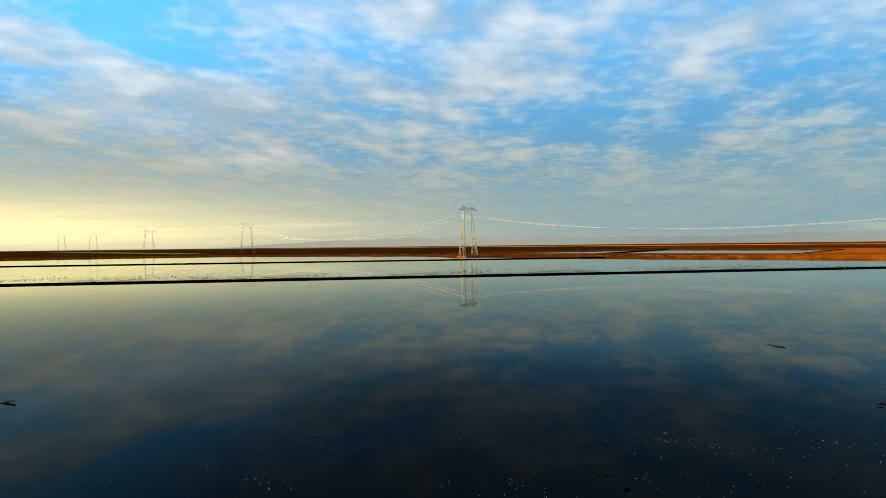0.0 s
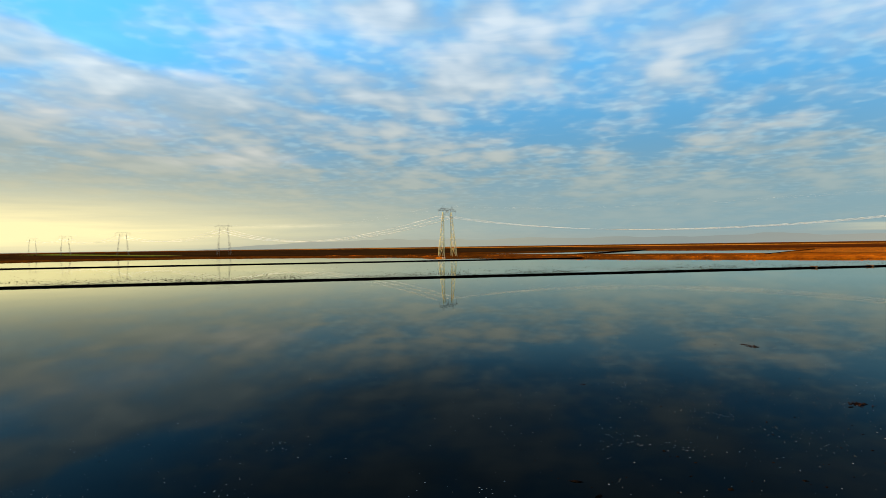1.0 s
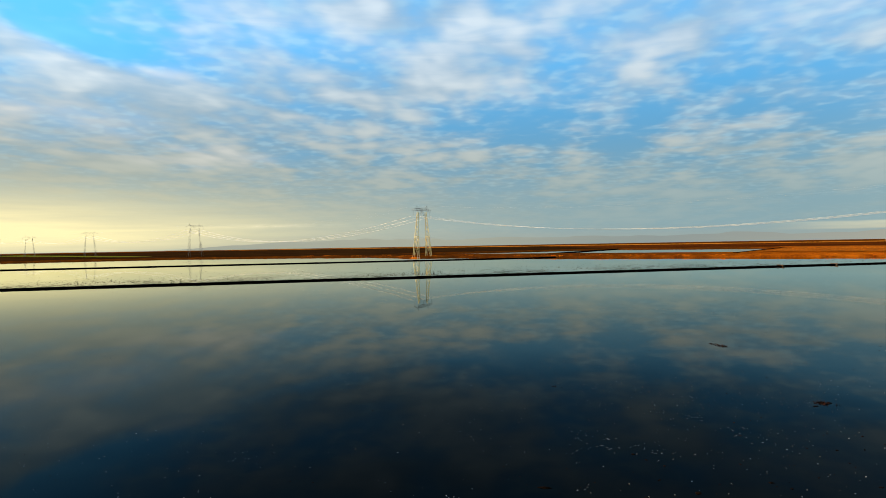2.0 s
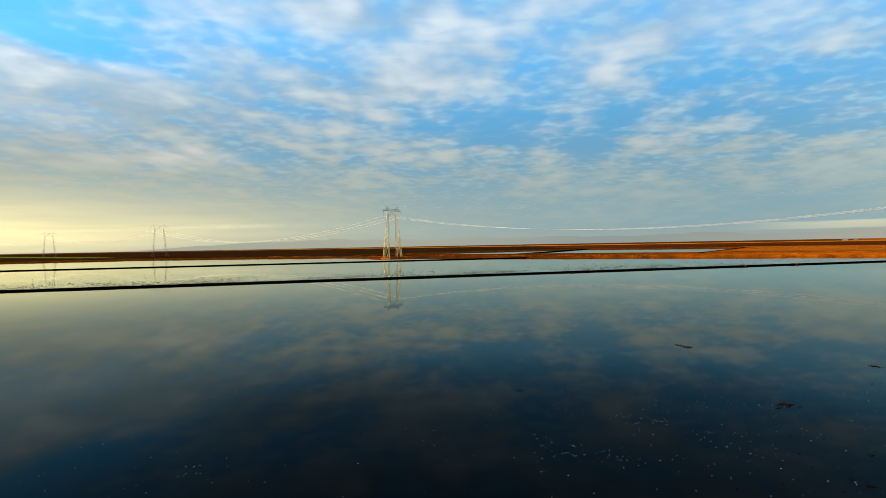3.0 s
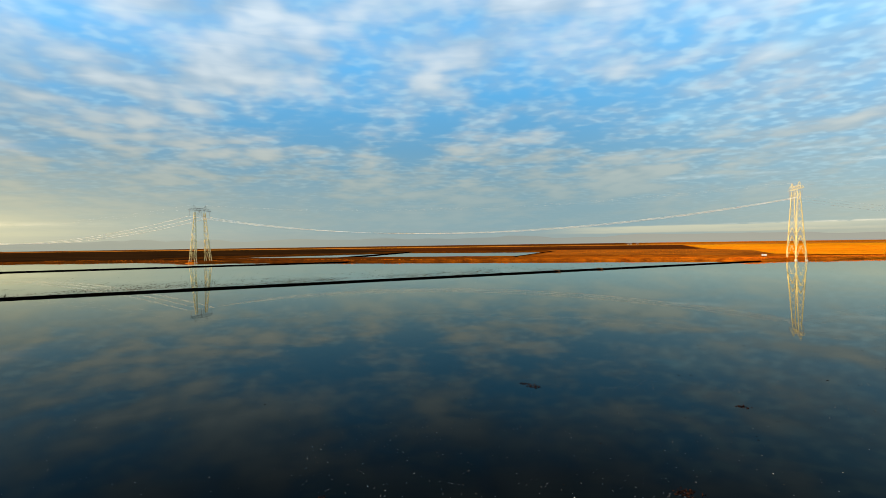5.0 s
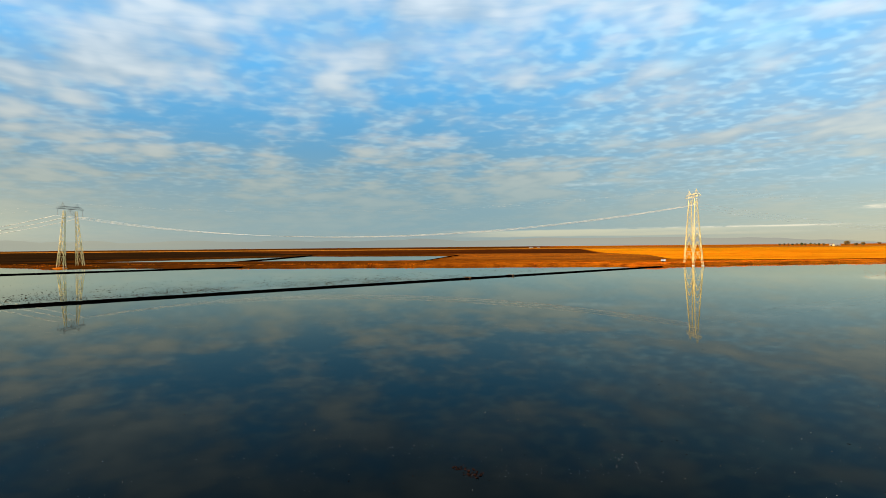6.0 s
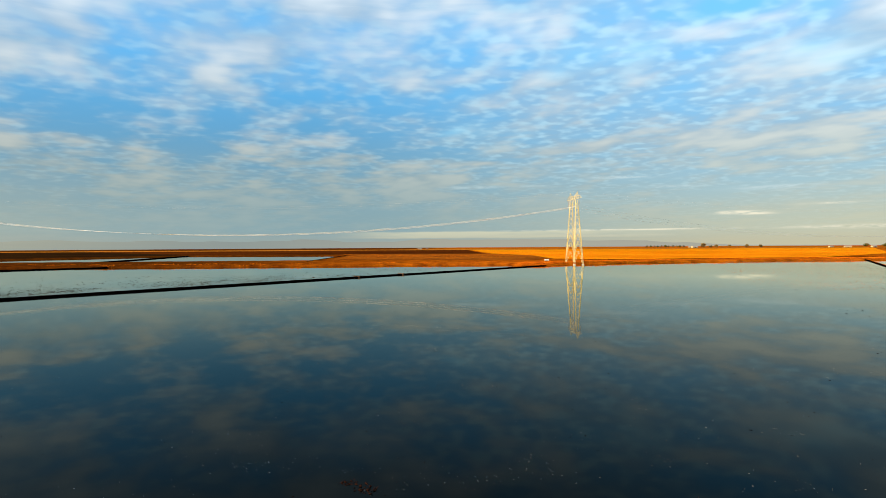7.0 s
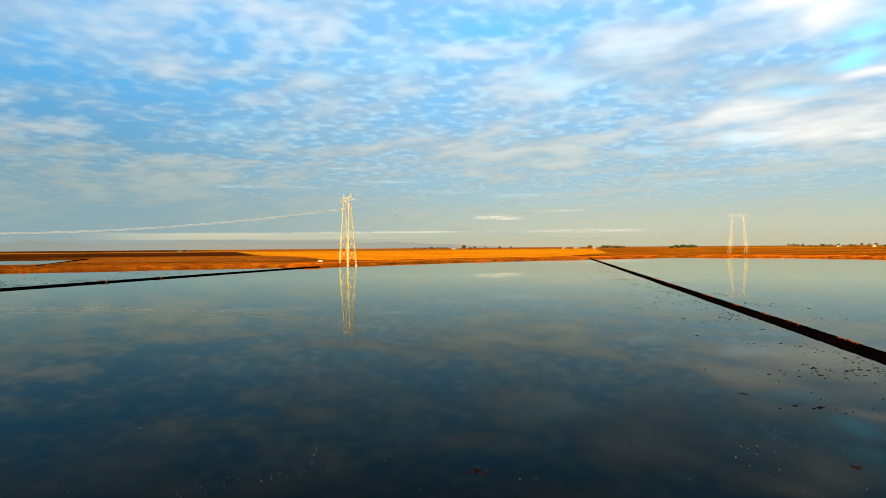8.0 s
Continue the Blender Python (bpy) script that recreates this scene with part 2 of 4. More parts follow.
def water_material():
    """Dark silty water whose mirror gloss grows towards grazing angles."""
    m = bpy.data.materials.new("pond_water")
    m.use_nodes = True
    tree = m.node_tree
    tree.nodes.clear()
    k = Nodes(tree)
    co = k.node("ShaderNodeTexCoord").outputs["Object"]
    silt = k.ramp(k.noise(co, 0.05, 4.0, 0.6), 0.35, 0.7)
    # reflections painted dimmer in one patch, where polarised sky light mirrors weakly
    dim_centre = k.node("ShaderNodeVectorMath")
    dim_centre.operation = "DISTANCE"
    k.put(co, dim_centre.inputs[0])
    dim_centre.inputs[1].default_value = (-14.0, 34.0, 0.0)
    dim_patch = k.ramp(k.math("ADD", dim_centre.outputs["Value"], k.math("MULTIPLY", k.noise(co, 0.06, 3.0, 0.6), 18.0)), 43.0, 18.0)
    b = k.node("ShaderNodeBump")
    b.inputs["Distance"].default_value, b.inputs["Strength"].default_value = 0.004, 0.35
    k.put(k.math("ADD", k.noise(co, 0.6, 3.0, 0.5), k.math("MULTIPLY", k.noise(co, 3.0, 2.0, 0.5), 0.15)), b.inputs["Height"])
    depth = k.node("ShaderNodeBsdfDiffuse")
    k.put(k.mix(silt, (0.0006, 0.0009, 0.0011), (0.0016, 0.0020, 0.0021)), depth.inputs["Color"])
    gloss = k.node("ShaderNodeBsdfGlossy")
    k.put(k.math("ADD", 0.012, k.math("MULTIPLY", k.ramp(k.noise(co, 0.02, 3.0, 0.5), 0.4, 0.7), 0.03)), gloss.inputs["Roughness"])
    k.put(b.outputs[0], gloss.inputs["Normal"])
    fresnel = k.node("ShaderNodeFresnel")
    fresnel.inputs["IOR"].default_value = 1.33
    k.put(b.outputs[0], fresnel.inputs["Normal"])
    # steep reflections lose the polarised blue of the open sky; put into the tint
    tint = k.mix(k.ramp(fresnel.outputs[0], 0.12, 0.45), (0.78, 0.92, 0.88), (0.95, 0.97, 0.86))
    k.put(k.mix(k.math("MULTIPLY", dim_patch, 0.92), tint, (0.28, 0.37, 0.41), "MIX"), gloss.inputs["Color"])
    blend = k.node("ShaderNodeMixShader")
    k.put(k.math("MINIMUM", k.math("MULTIPLY", k.math("POWER", fresnel.outputs[0], 1.95), 1.46), 0.80), blend.inputs[0])
    k.put(depth.outputs[0], blend.inputs[1])
    k.put(gloss.outputs[0], blend.inputs[2])
    k.put(blend.outputs[0], k.node("ShaderNodeOutputMaterial").inputs[0])
    return m


def rows_material(name, light, dark, spacing, turn):
    """A field with plough rows."""
    m = material(name, (dark, light), 0.03, 0.95, spread=(0.3, 0.7))
    k = Nodes(m.node_tree)
    bsdf = m.node_tree.nodes["Principled BSDF"]
    base = bsdf.inputs["Base Color"].links[0].from_socket
    mapping = k.node("ShaderNodeMapping")
    k.put(k.node("ShaderNodeTexCoord").outputs["Object"], mapping.inputs[0])
    mapping.inputs[2].default_value = (0, 0, radians(turn))
    wave = k.node("ShaderNodeTexWave")
    wave.bands_direction = "X"
    k.put(mapping.outputs[0], wave.inputs["Vector"])
    wave.inputs["Scale"].default_value = 6.2832 / 20 / spacing
    wave.inputs["Distortion"].default_value, wave.inputs["Detail"].default_value = 1.5, 3.0
    wave.inputs["Detail Scale"].default_value = 0.4
    k.put(k.mix(k.math("MULTIPLY", wave.outputs[1], 0.45), base, dark), bsdf.inputs["Base Color"])
    b = k.node("ShaderNodeBump")
    b.inputs["Distance"].default_value = 0.25
    k.put(wave.outputs[1], b.inputs["Height"])
    k.put(b.outputs[0], bsdf.inputs["Normal"])
    return m


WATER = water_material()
EARTH = material("bank_earth", ((0.17, 0.028, 0.002), (0.72, 0.155, 0.005)), 0.12, 0.95, 0.6, 0.9, spread=(0.32, 0.68))
def backlit_west_soil(m):
    """Paints the western bank a darker rust brown, in patches, for its backlit look."""
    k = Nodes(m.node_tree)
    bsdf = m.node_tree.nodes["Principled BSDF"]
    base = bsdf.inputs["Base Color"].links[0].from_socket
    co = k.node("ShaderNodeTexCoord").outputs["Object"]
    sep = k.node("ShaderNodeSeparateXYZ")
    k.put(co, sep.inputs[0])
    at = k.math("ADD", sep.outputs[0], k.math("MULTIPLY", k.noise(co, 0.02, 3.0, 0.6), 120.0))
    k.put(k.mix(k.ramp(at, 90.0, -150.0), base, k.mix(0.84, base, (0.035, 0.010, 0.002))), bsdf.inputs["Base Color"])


backlit_west_soil(EARTH)
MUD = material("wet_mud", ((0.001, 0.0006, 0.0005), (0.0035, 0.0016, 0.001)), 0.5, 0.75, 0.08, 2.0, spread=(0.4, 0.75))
STRAW = material("straw_field", ((0.74, 0.165, 0.002), (0.97, 0.33, 0.006)), 0.015, 0.95, 1.2, 0.6, stretch=(0.35, 1.2, 1))
TAN = rows_material("stubble_field", (0.50, 0.135, 0.010), (0.17, 0.036, 0.004), 7.0, 68)
TILLED = material("tilled_field", ((0.035, 0.007, 0.0015), (0.14, 0.030, 0.004)), 0.012, 0.95, 0.5, 0.5, stretch=(0.25, 1.6, 1))
# ploughed brown, with the backlit west's extra darkness put into the colour
PLOUGHED = material("ploughed_field", ((0.014, 0.006, 0.002), (0.045, 0.016, 0.004)), 0.02, 0.95, 0.5, 0.5, stretch=(0.3, 1.3, 1))
FARLAND = material("far_fields", ((0.30, 0.08, 0.008), (0.66, 0.21, 0.018)), 0.004, 0.95, 0.9, 0.3, stretch=(0.4, 1.4, 1))
GREEN = material("winter_crop", ((0.08, 0.09, 0.008), (0.17, 0.16, 0.016)), 0.02, 0.95, 0.2, 0.6)
HILL = bpy.data.materials.new("distant_hills")        # far backdrop, pale with distance: haze painted as a steady glow
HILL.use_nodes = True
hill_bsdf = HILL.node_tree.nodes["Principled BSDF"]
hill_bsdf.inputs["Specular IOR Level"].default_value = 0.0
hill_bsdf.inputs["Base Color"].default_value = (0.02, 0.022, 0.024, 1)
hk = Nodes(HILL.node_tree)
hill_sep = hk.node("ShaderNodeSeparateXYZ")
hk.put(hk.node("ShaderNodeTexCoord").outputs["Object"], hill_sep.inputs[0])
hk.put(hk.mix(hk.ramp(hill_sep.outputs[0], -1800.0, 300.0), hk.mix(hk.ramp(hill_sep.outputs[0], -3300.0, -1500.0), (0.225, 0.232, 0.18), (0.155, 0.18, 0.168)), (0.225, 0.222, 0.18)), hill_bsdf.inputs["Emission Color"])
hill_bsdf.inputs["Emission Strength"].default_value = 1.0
STEEL = material("galvanised_steel", ((0.60, 0.49, 0.22), (0.78, 0.65, 0.33)), 0.8, 0.6, spec=0.2)
# darker copy of the steel, painted for backlit columns and a shaded crossarm
SHADED_STEEL = material("shaded_steel", ((0.10, 0.095, 0.085), (0.19, 0.18, 0.16)), 0.8, 0.75, spec=0.1)
CONCRETE = material("concrete", ((0.48, 0.45, 0.40), (0.66, 0.62, 0.55)), 1.2, 0.9, 0.01)
CERAMIC = material("insulator_glass", ((0.30, 0.27, 0.22), (0.42, 0.38, 0.31)), 2.0, 0.25, spec=0.5)
WIRE = material("aluminium_wire", ((0.72, 0.70, 0.64), (0.85, 0.82, 0.75)), 0.3, 0.5, spec=0.4)
GRASS = material("dry_grass", ((0.36, 0.06, 0.003), (0.86, 0.22, 0.01)), 0.15, 0.9)
STRAW_TUFT = material("straw_tufts", ((0.64, 0.125, 0.002), (0.97, 0.29, 0.008)), 0.05, 0.9)
RUST_TUFT = material("rust_tufts", ((0.42, 0.075, 0.003), (0.80, 0.22, 0.008)), 0.05, 0.9)
DARK_SPECK = material("shallows_specks", ((0.012, 0.009, 0.006), (0.05, 0.032, 0.016)), 0.3, 0.9)
PINK_STUBBLE = material("pale_stubble", ((0.16, 0.08, 0.05), (0.42, 0.26, 0.17)), 0.4, 0.9)
CLOD = material("mud_clods", ((0.003, 0.002, 0.0015), (0.014, 0.007, 0.004)), 1.0, 0.7)
WEED = material("floating_weed", ((0.006, 0.004, 0.003), (0.035, 0.012, 0.007)), 2.5, 0.8)
FOAM = material("pale_foam", ((0.05, 0.055, 0.06), (0.26, 0.28, 0.30)), 3.0, 0.5)
CREST = material("crest_weeds", ((0.14, 0.03, 0.006), (0.50, 0.13, 0.02)), 1.5, 0.9)
RUST = material("rust_field", ((0.20, 0.036, 0.002), (0.56, 0.14, 0.005)), 0.012, 0.95, 0.5, 0.4, stretch=(0.25, 1.6, 1))
LEAF = material("leaves", ((0.13, 0.085, 0.03), (0.30, 0.19, 0.06)), 0.25, 0.85)
BARK = material("bark", ((0.06, 0.04, 0.025), (0.13, 0.09, 0.055)), 1.5, 0.95, 0.02)
PAINT = material("white_paint", ((0.62, 0.60, 0.56), (0.80, 0.78, 0.74)), 0.4, 0.6)
# white walls with the warm sunlight mixed into their colour
SUNLIT_WHITE = material("sunlit_white", ((0.46, 0.36, 0.19), (0.62, 0.50, 0.28)), 0.4, 0.7)
OLIVE = material("olive_leaves", ((0.05, 0.055, 0.012), (0.13, 0.12, 0.03)), 0.25, 0.85)
ROOF = material("barn_roof", ((0.30, 0.26, 0.22), (0.48, 0.42, 0.36)), 0.5, 0.7)
DARK = material("dark_opening", ((0.02, 0.02, 0.02), (0.05, 0.045, 0.04)), 1.0, 0.6)
OLD_BOARD = material("bleached_boards", ((0.045, 0.022, 0.012), (0.12, 0.06, 0.03)), 2.0, 0.9, 0.01)
WOOD = material("weathered_wood", ((0.05, 0.035, 0.022), (0.16, 0.11, 0.065)), 2.0, 0.9, 0.01)


# ---- mesh helpers ----
def mesh_object(name, verts, faces, mat, parent=None, label="", smooth=False):
    me = bpy.data.meshes.new(name)
    me.from_pydata(verts, [], faces)
    me.materials.append(mat)
    if smooth:
        me.shade_smooth()
    me.update()
    ob = new(name, me)
    if parent:
        ob.parent = parent
    if label:
        ob["label"] = label
    return ob


def part(name, bm, mat, parent, label=""):
    me = bpy.data.meshes.new(name)
    bm.to_mesh(me)
    bm.free()
    me.materials.append(mat)
    ob = new(name, me)
    ob.parent = parent
    if label:
        ob["label"] = label
    return ob


def add_bar(bm, a, b, w, h=None):
    """A square bar from a to b."""
    a, b = Vector(a), Vector(b)
    h = h or w
    m = Matrix.Translation((a + b) / 2) @ (b - a).to_track_quat("Z", "Y").to_matrix().to_4x4() @ Matrix.Diagonal((w, h, (b - a).length, 1))
    bmesh.ops.create_cube(bm, size=1.0, matrix=m)


def add_box(bm, lo, hi, bevel=0.0):
    lo, hi = Vector(lo), Vector(hi)
    made = bmesh.ops.create_cube(bm, size=1.0, matrix=Matrix.Translation((lo + hi) / 2) @ Matrix.Diagonal((*(hi - lo), 1)))
    if bevel:
        edges = list({e for v in made["verts"] for e in v.link_edges})
        bmesh.ops.bevel(bm, geom=edges, offset=bevel, segments=1, affect="EDGES")


def value_noise(x, y, seed=0):
    """Smooth noise on arrays, -1 to 1."""
    xi, yi = np.floor(x).astype(int), np.floor(y).astype(int)
    fx, fy = x - xi, y - yi
    fx, fy = fx * fx * (3 - 2 * fx), fy * fy * (3 - 2 * fy)

    def rnd(a, b):
        h = (a * 374761393 + b * 668265263 + seed * 144665) & 0x7FFFFFFF
        h = ((h ^ (h >> 13)) * 1274126177) & 0x7FFFFFFF
        return ((h ^ (h >> 16)) & 0xFFFF) / 32767.5 - 1

    return (rnd(xi, yi) * (1 - fx) + rnd(xi + 1, yi) * fx) * (1 - fy) + (rnd(xi, yi + 1) * (1 - fx) + rnd(xi + 1, yi + 1) * fx) * fy


def outside(x, y, poly):
    """Signed distance to a polygon: positive outside."""
    best, inside = np.full(x.shape, 1e9), np.zeros(x.shape, bool)
    for (ax, ay), (bx, by) in zip(poly, poly[1:] + poly[:1]):
        dx, dy = bx - ax, by - ay
        t = np.clip(((x - ax) * dx + (y - ay) * dy) / (dx * dx + dy * dy), 0, 1)
        best = np.minimum(best, np.hypot(x - ax - t * dx, y - ay - t * dy))
        if ay != by:
            cross = ((ay > y) != (by > y)) & (x < (bx - ax) * (y - ay) / (by - ay) + ax)
            inside ^= cross
    return np.where(inside, -best, best)


# ---- the ground: one sheet with the flooded basins sunk into it ----
MAIN_POND = [(-760, -500), (-690, 60), (-665, 211), (-607, 304), (-482, 360), (-400, 384), (-348, 364), (-324, 350), (-312, 345.5), (-304, 358), (-299, 369), (-286, 370), (-218, 360),
             (-87, 370), (-22, 376), (14, 378), (29, 361), (40, 361), (47, 373), (70, 386), (100, 402), (180, 425), (257, 440), (350, 452), (400, 392), (406, 310), (420, 100), (440, -500)]
BACK_POND = [(-430, 446), (-271, 454), (-191, 464), (-114, 470), (-128, 690), (-160, 752), (-233, 752), (-333, 770), (-390, 640), (-440, 520)]
LAND = 0.9


def ground_height(x, y):
    d = np.minimum(outside(x, y, MAIN_POND), outside(x, y, BACK_POND))
    d = d + 1.6 * value_noise(x / 9, y / 9, 3) + 0.8 * value_noise(x / 3.5, y / 3.5, 4)
    near = np.clip(d * 0.22, -0.5, LAND)
    # the low bank along the water stands a little proud of the fields
    near = near + 0.35 * np.exp(-((d - 9) / 5.0) ** 2)
    return near + np.where(d > 3, 0.08 * value_noise(x / 14, y / 14, 5) + 0.05 * value_noise(x / 4, y / 4, 6), 0)


def axis_steps(lo, hi, step, far):
    """Coordinates with fine steps between lo and hi that widen outwards to far."""
    mid = list(np.arange(lo, hi + step, step))
    left, right, s = [], [], step
    a, b = mid[0], mid[-1]
    while a > -far or b < far:
        s *= 1.22
        a, b = max(a - s, -far), min(b + s, far)
        left.append(a)
        right.append(b)
        if a <= -far and b >= far:
            break
    return np.array(sorted(set(left)) + mid + sorted(set(right)))


def build_ground():
    xs, ys = axis_steps(-720, 460, 4.0, 4900), axis_steps(-20, 800, 3.0, 4900)
    gx, gy = np.meshgrid(xs, ys)
    z = ground_height(gx, gy)
    n, m = len(xs), len(ys)
    i = (np.arange(m - 1)[:, None] * n + np.arange(n - 1)[None, :]).ravel()
    faces = np.stack([i, i + 1, i + n + 1, i + n], 1)
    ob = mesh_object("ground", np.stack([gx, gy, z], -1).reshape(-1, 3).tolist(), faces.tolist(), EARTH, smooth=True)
    tagged(ob, "flat rusty brown farmland with low earthen banks", "ground", kind="structure")


def build_water():
    for poly, label in ((MAIN_POND, "still flooded rice basin mirroring the cloudy sky"), (BACK_POND, "narrow flooded basin behind the bank")):
        xs, ys = [p[0] for p in poly], [p[1] for p in poly]
        lo, hi = (min(xs) - 12, min(ys) - 12), (max(xs) + 12, max(ys) + 12)
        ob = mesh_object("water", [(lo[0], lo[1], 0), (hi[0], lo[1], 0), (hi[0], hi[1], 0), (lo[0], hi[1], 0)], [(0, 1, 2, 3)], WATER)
        tagged(ob, label, "water", kind="structure")


def field(name, poly, mat, label, z, step=14.0):
    """A field: a slightly uneven skin over the land, cut to its outline."""
    bm = bmesh.new()
    bm.faces.new([bm.verts.new((px, py, 0)) for px, py in poly])
    xs, ys = [p[0] for p in poly], [p[1] for p in poly]
    for axis, lo, hi in ((0, min(xs), max(xs)), (1, min(ys), max(ys))):
        count = int(min(60, (hi - lo) / step))
        for q in np.linspace(lo, hi, count + 2)[1:-1]:
            normal, at = [0, 0, 0], [0, 0, 0]
            normal[axis], at[axis] = 1, q
            bmesh.ops.bisect_plane(bm, geom=bm.verts[:] + bm.edges[:] + bm.faces[:], plane_co=at, plane_no=normal)
    co = np.array([v.co[:] for v in bm.verts])
    h = z + 0.06 * value_noise(co[:, 0] / 40, co[:, 1] / 40, 8)
    for v, q in zip(bm.verts, h):
        v.co.z = q
    ob = part(name, bm, mat, None)
    if ob.data.polygons[0].normal.z < 0:
        ob.data.flip_normals()
    tagged(ob, label, "field", kind="structure")


build_ground()
build_water()
field("field_1", [(-103, 486), (-122, 690), (-150, 775), (-60, 790), (40, 770), (70, 640), (62, 480), (40, 446)], TAN, "tan stubble field with faint drill rows", 1.18)
field("field_2", [(60, 470), (66, 640), (36, 775), (30, 1500), (1000, 1500), (420, 640), (255, 476), (170, 462), (100, 444)], STRAW, "bright orange straw field beyond the bank", 1.22, 30)
field("field_3", [(-900, 1480), (-1800, 1480), (-2600, 700), (-2600, -400), (-760, -400), (-712, 40), (-686, 205), (-622, 318), (-490, 378), (-404, 404), (-345, 398), (-330, 420), (-445, 440), (-455, 540), (-380, 690), (-340, 800)], PLOUGHED, "dark brown ploughed field", 1.2, 30)
field("field_9", [(-150, 790), (-60, 800), (30, 790), (24, 1480), (-900, 1480), (-340, 800), (-230, 780)], TILLED, "reddish brown tilled field", 1.2, 30)
field("field_4", [(-2600, 1500), (2400, 1520), (3000, 1900), (-2700, 1900)], FARLAND, "far tan and brown fields", 1.3, 60)
field("field_5", [(-1900, 420), (-800, 330), (-800, 372), (-1900, 520)], GREEN, "thin strip of green winter crop", 1.24, 40)
field("field_6", [(268, 480), (432, 640), (1012, 1490), (3000, 1490), (3000, 250), (450, 300), (425, 410), (366, 474)], RUST, "banded rust-brown ploughed field past the basin", 1.26, 40)
field("field_7", [(1080, 1240), (1900, 900), (2600, 420), (2750, 470), (2000, 1060), (1160, 1370)], STRAW, "pale straw strip across the dark field", 1.4, 40)
field("field_8", [(430, 505), (620, 520), (900, 420), (1000, 340), (1040, 380), (760, 580), (440, 540)], TAN, "tan stubble strip behind the basin", 1.36, 30)


# ---- levees ----
def levee(name, a, b, width, height, label, seed, step=0.9):
    """A low earth dyke with a rounded, lumpy cross-section and a ragged foot."""
    a, b = np.array(a, float), np.array(b, float)
    length = np.hypot(*(b - a))
    n = int(length / step)
    s = np.linspace(0, length, n)
    way = (b - a) / length
    side = np.array([-way[1], way[0]])
    prof = [(-0.62, -0.35), (-0.5, 0.0), (-0.38, 0.6), (-0.26, 0.92), (-0.05, 1.0), (0.15, 0.99), (0.3, 0.9), (0.4, 0.55), (0.5, 0.0), (0.62, -0.35)]
    bend = 0.10 * value_noise(s / 17, s * 0, seed) + 0.012 * value_noise(s / 2.5, s * 0, seed + 1)
    verts = []
    for j, (p, q) in enumerate(prof):
        w = width * (1 + 0.02 * value_noise(s / 5, s * 0 + j * 3.1, seed + 2) + 0.035 * value_noise(s / 0.9, s * 0 + j * 2.3, seed + 3))
        h = height * q * (1 + 0.03 * value_noise(s / 6, s * 0, seed + 4) + 0.09 * value_noise(s / 0.6, s * 0 + j * 1.7, seed + 5))
        xy = a + way * s[:, None] + side * (p * w + bend)[:, None]
        verts.append(np.column_stack([xy, h]))
    k = len(prof)
    verts = np.stack(verts, 1).reshape(-1, 3)
    faces = [(i * k + j, i * k + j + 1, (i + 1) * k + j + 1, (i + 1) * k + j) for i in range(n - 1) for j in range(k - 1)]
    faces = [f[::-1] for f in faces]
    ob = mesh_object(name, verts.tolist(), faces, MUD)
    return tagged(ob, label, "levee", kind="structure")


def on_line_1(y):
    return (-49.4 + 0.7316 * (y - 241), y)


def on_line_2(y):
    return (239.0 + 0.601 * (y - 408), y)


levee("levee_1", on_line_1(358), on_line_1(-300), 2.0, 0.43, "low dark mud levee between two flooded basins", 11)
levee("levee_2", on_line_2(446), on_line_2(-60), 1.62, 0.44, "low dark mud levee with reddish crest", 21, 0.4)
levee("levee_3", (-190, 372), (-560, -122), 2.2, 0.5, "thin dark levee across the flooded basin", 31, 1.5)
levee("levee_4", (-108, 440), (-129, 700), 3.0, 1.3, "dark earth dyke along the back basin", 41, 1.5)
levee("levee_5", (-262, 450), (-336, 775), 2.4, 0.8, "thin dark dyke in the back basin", 51, 1.5)


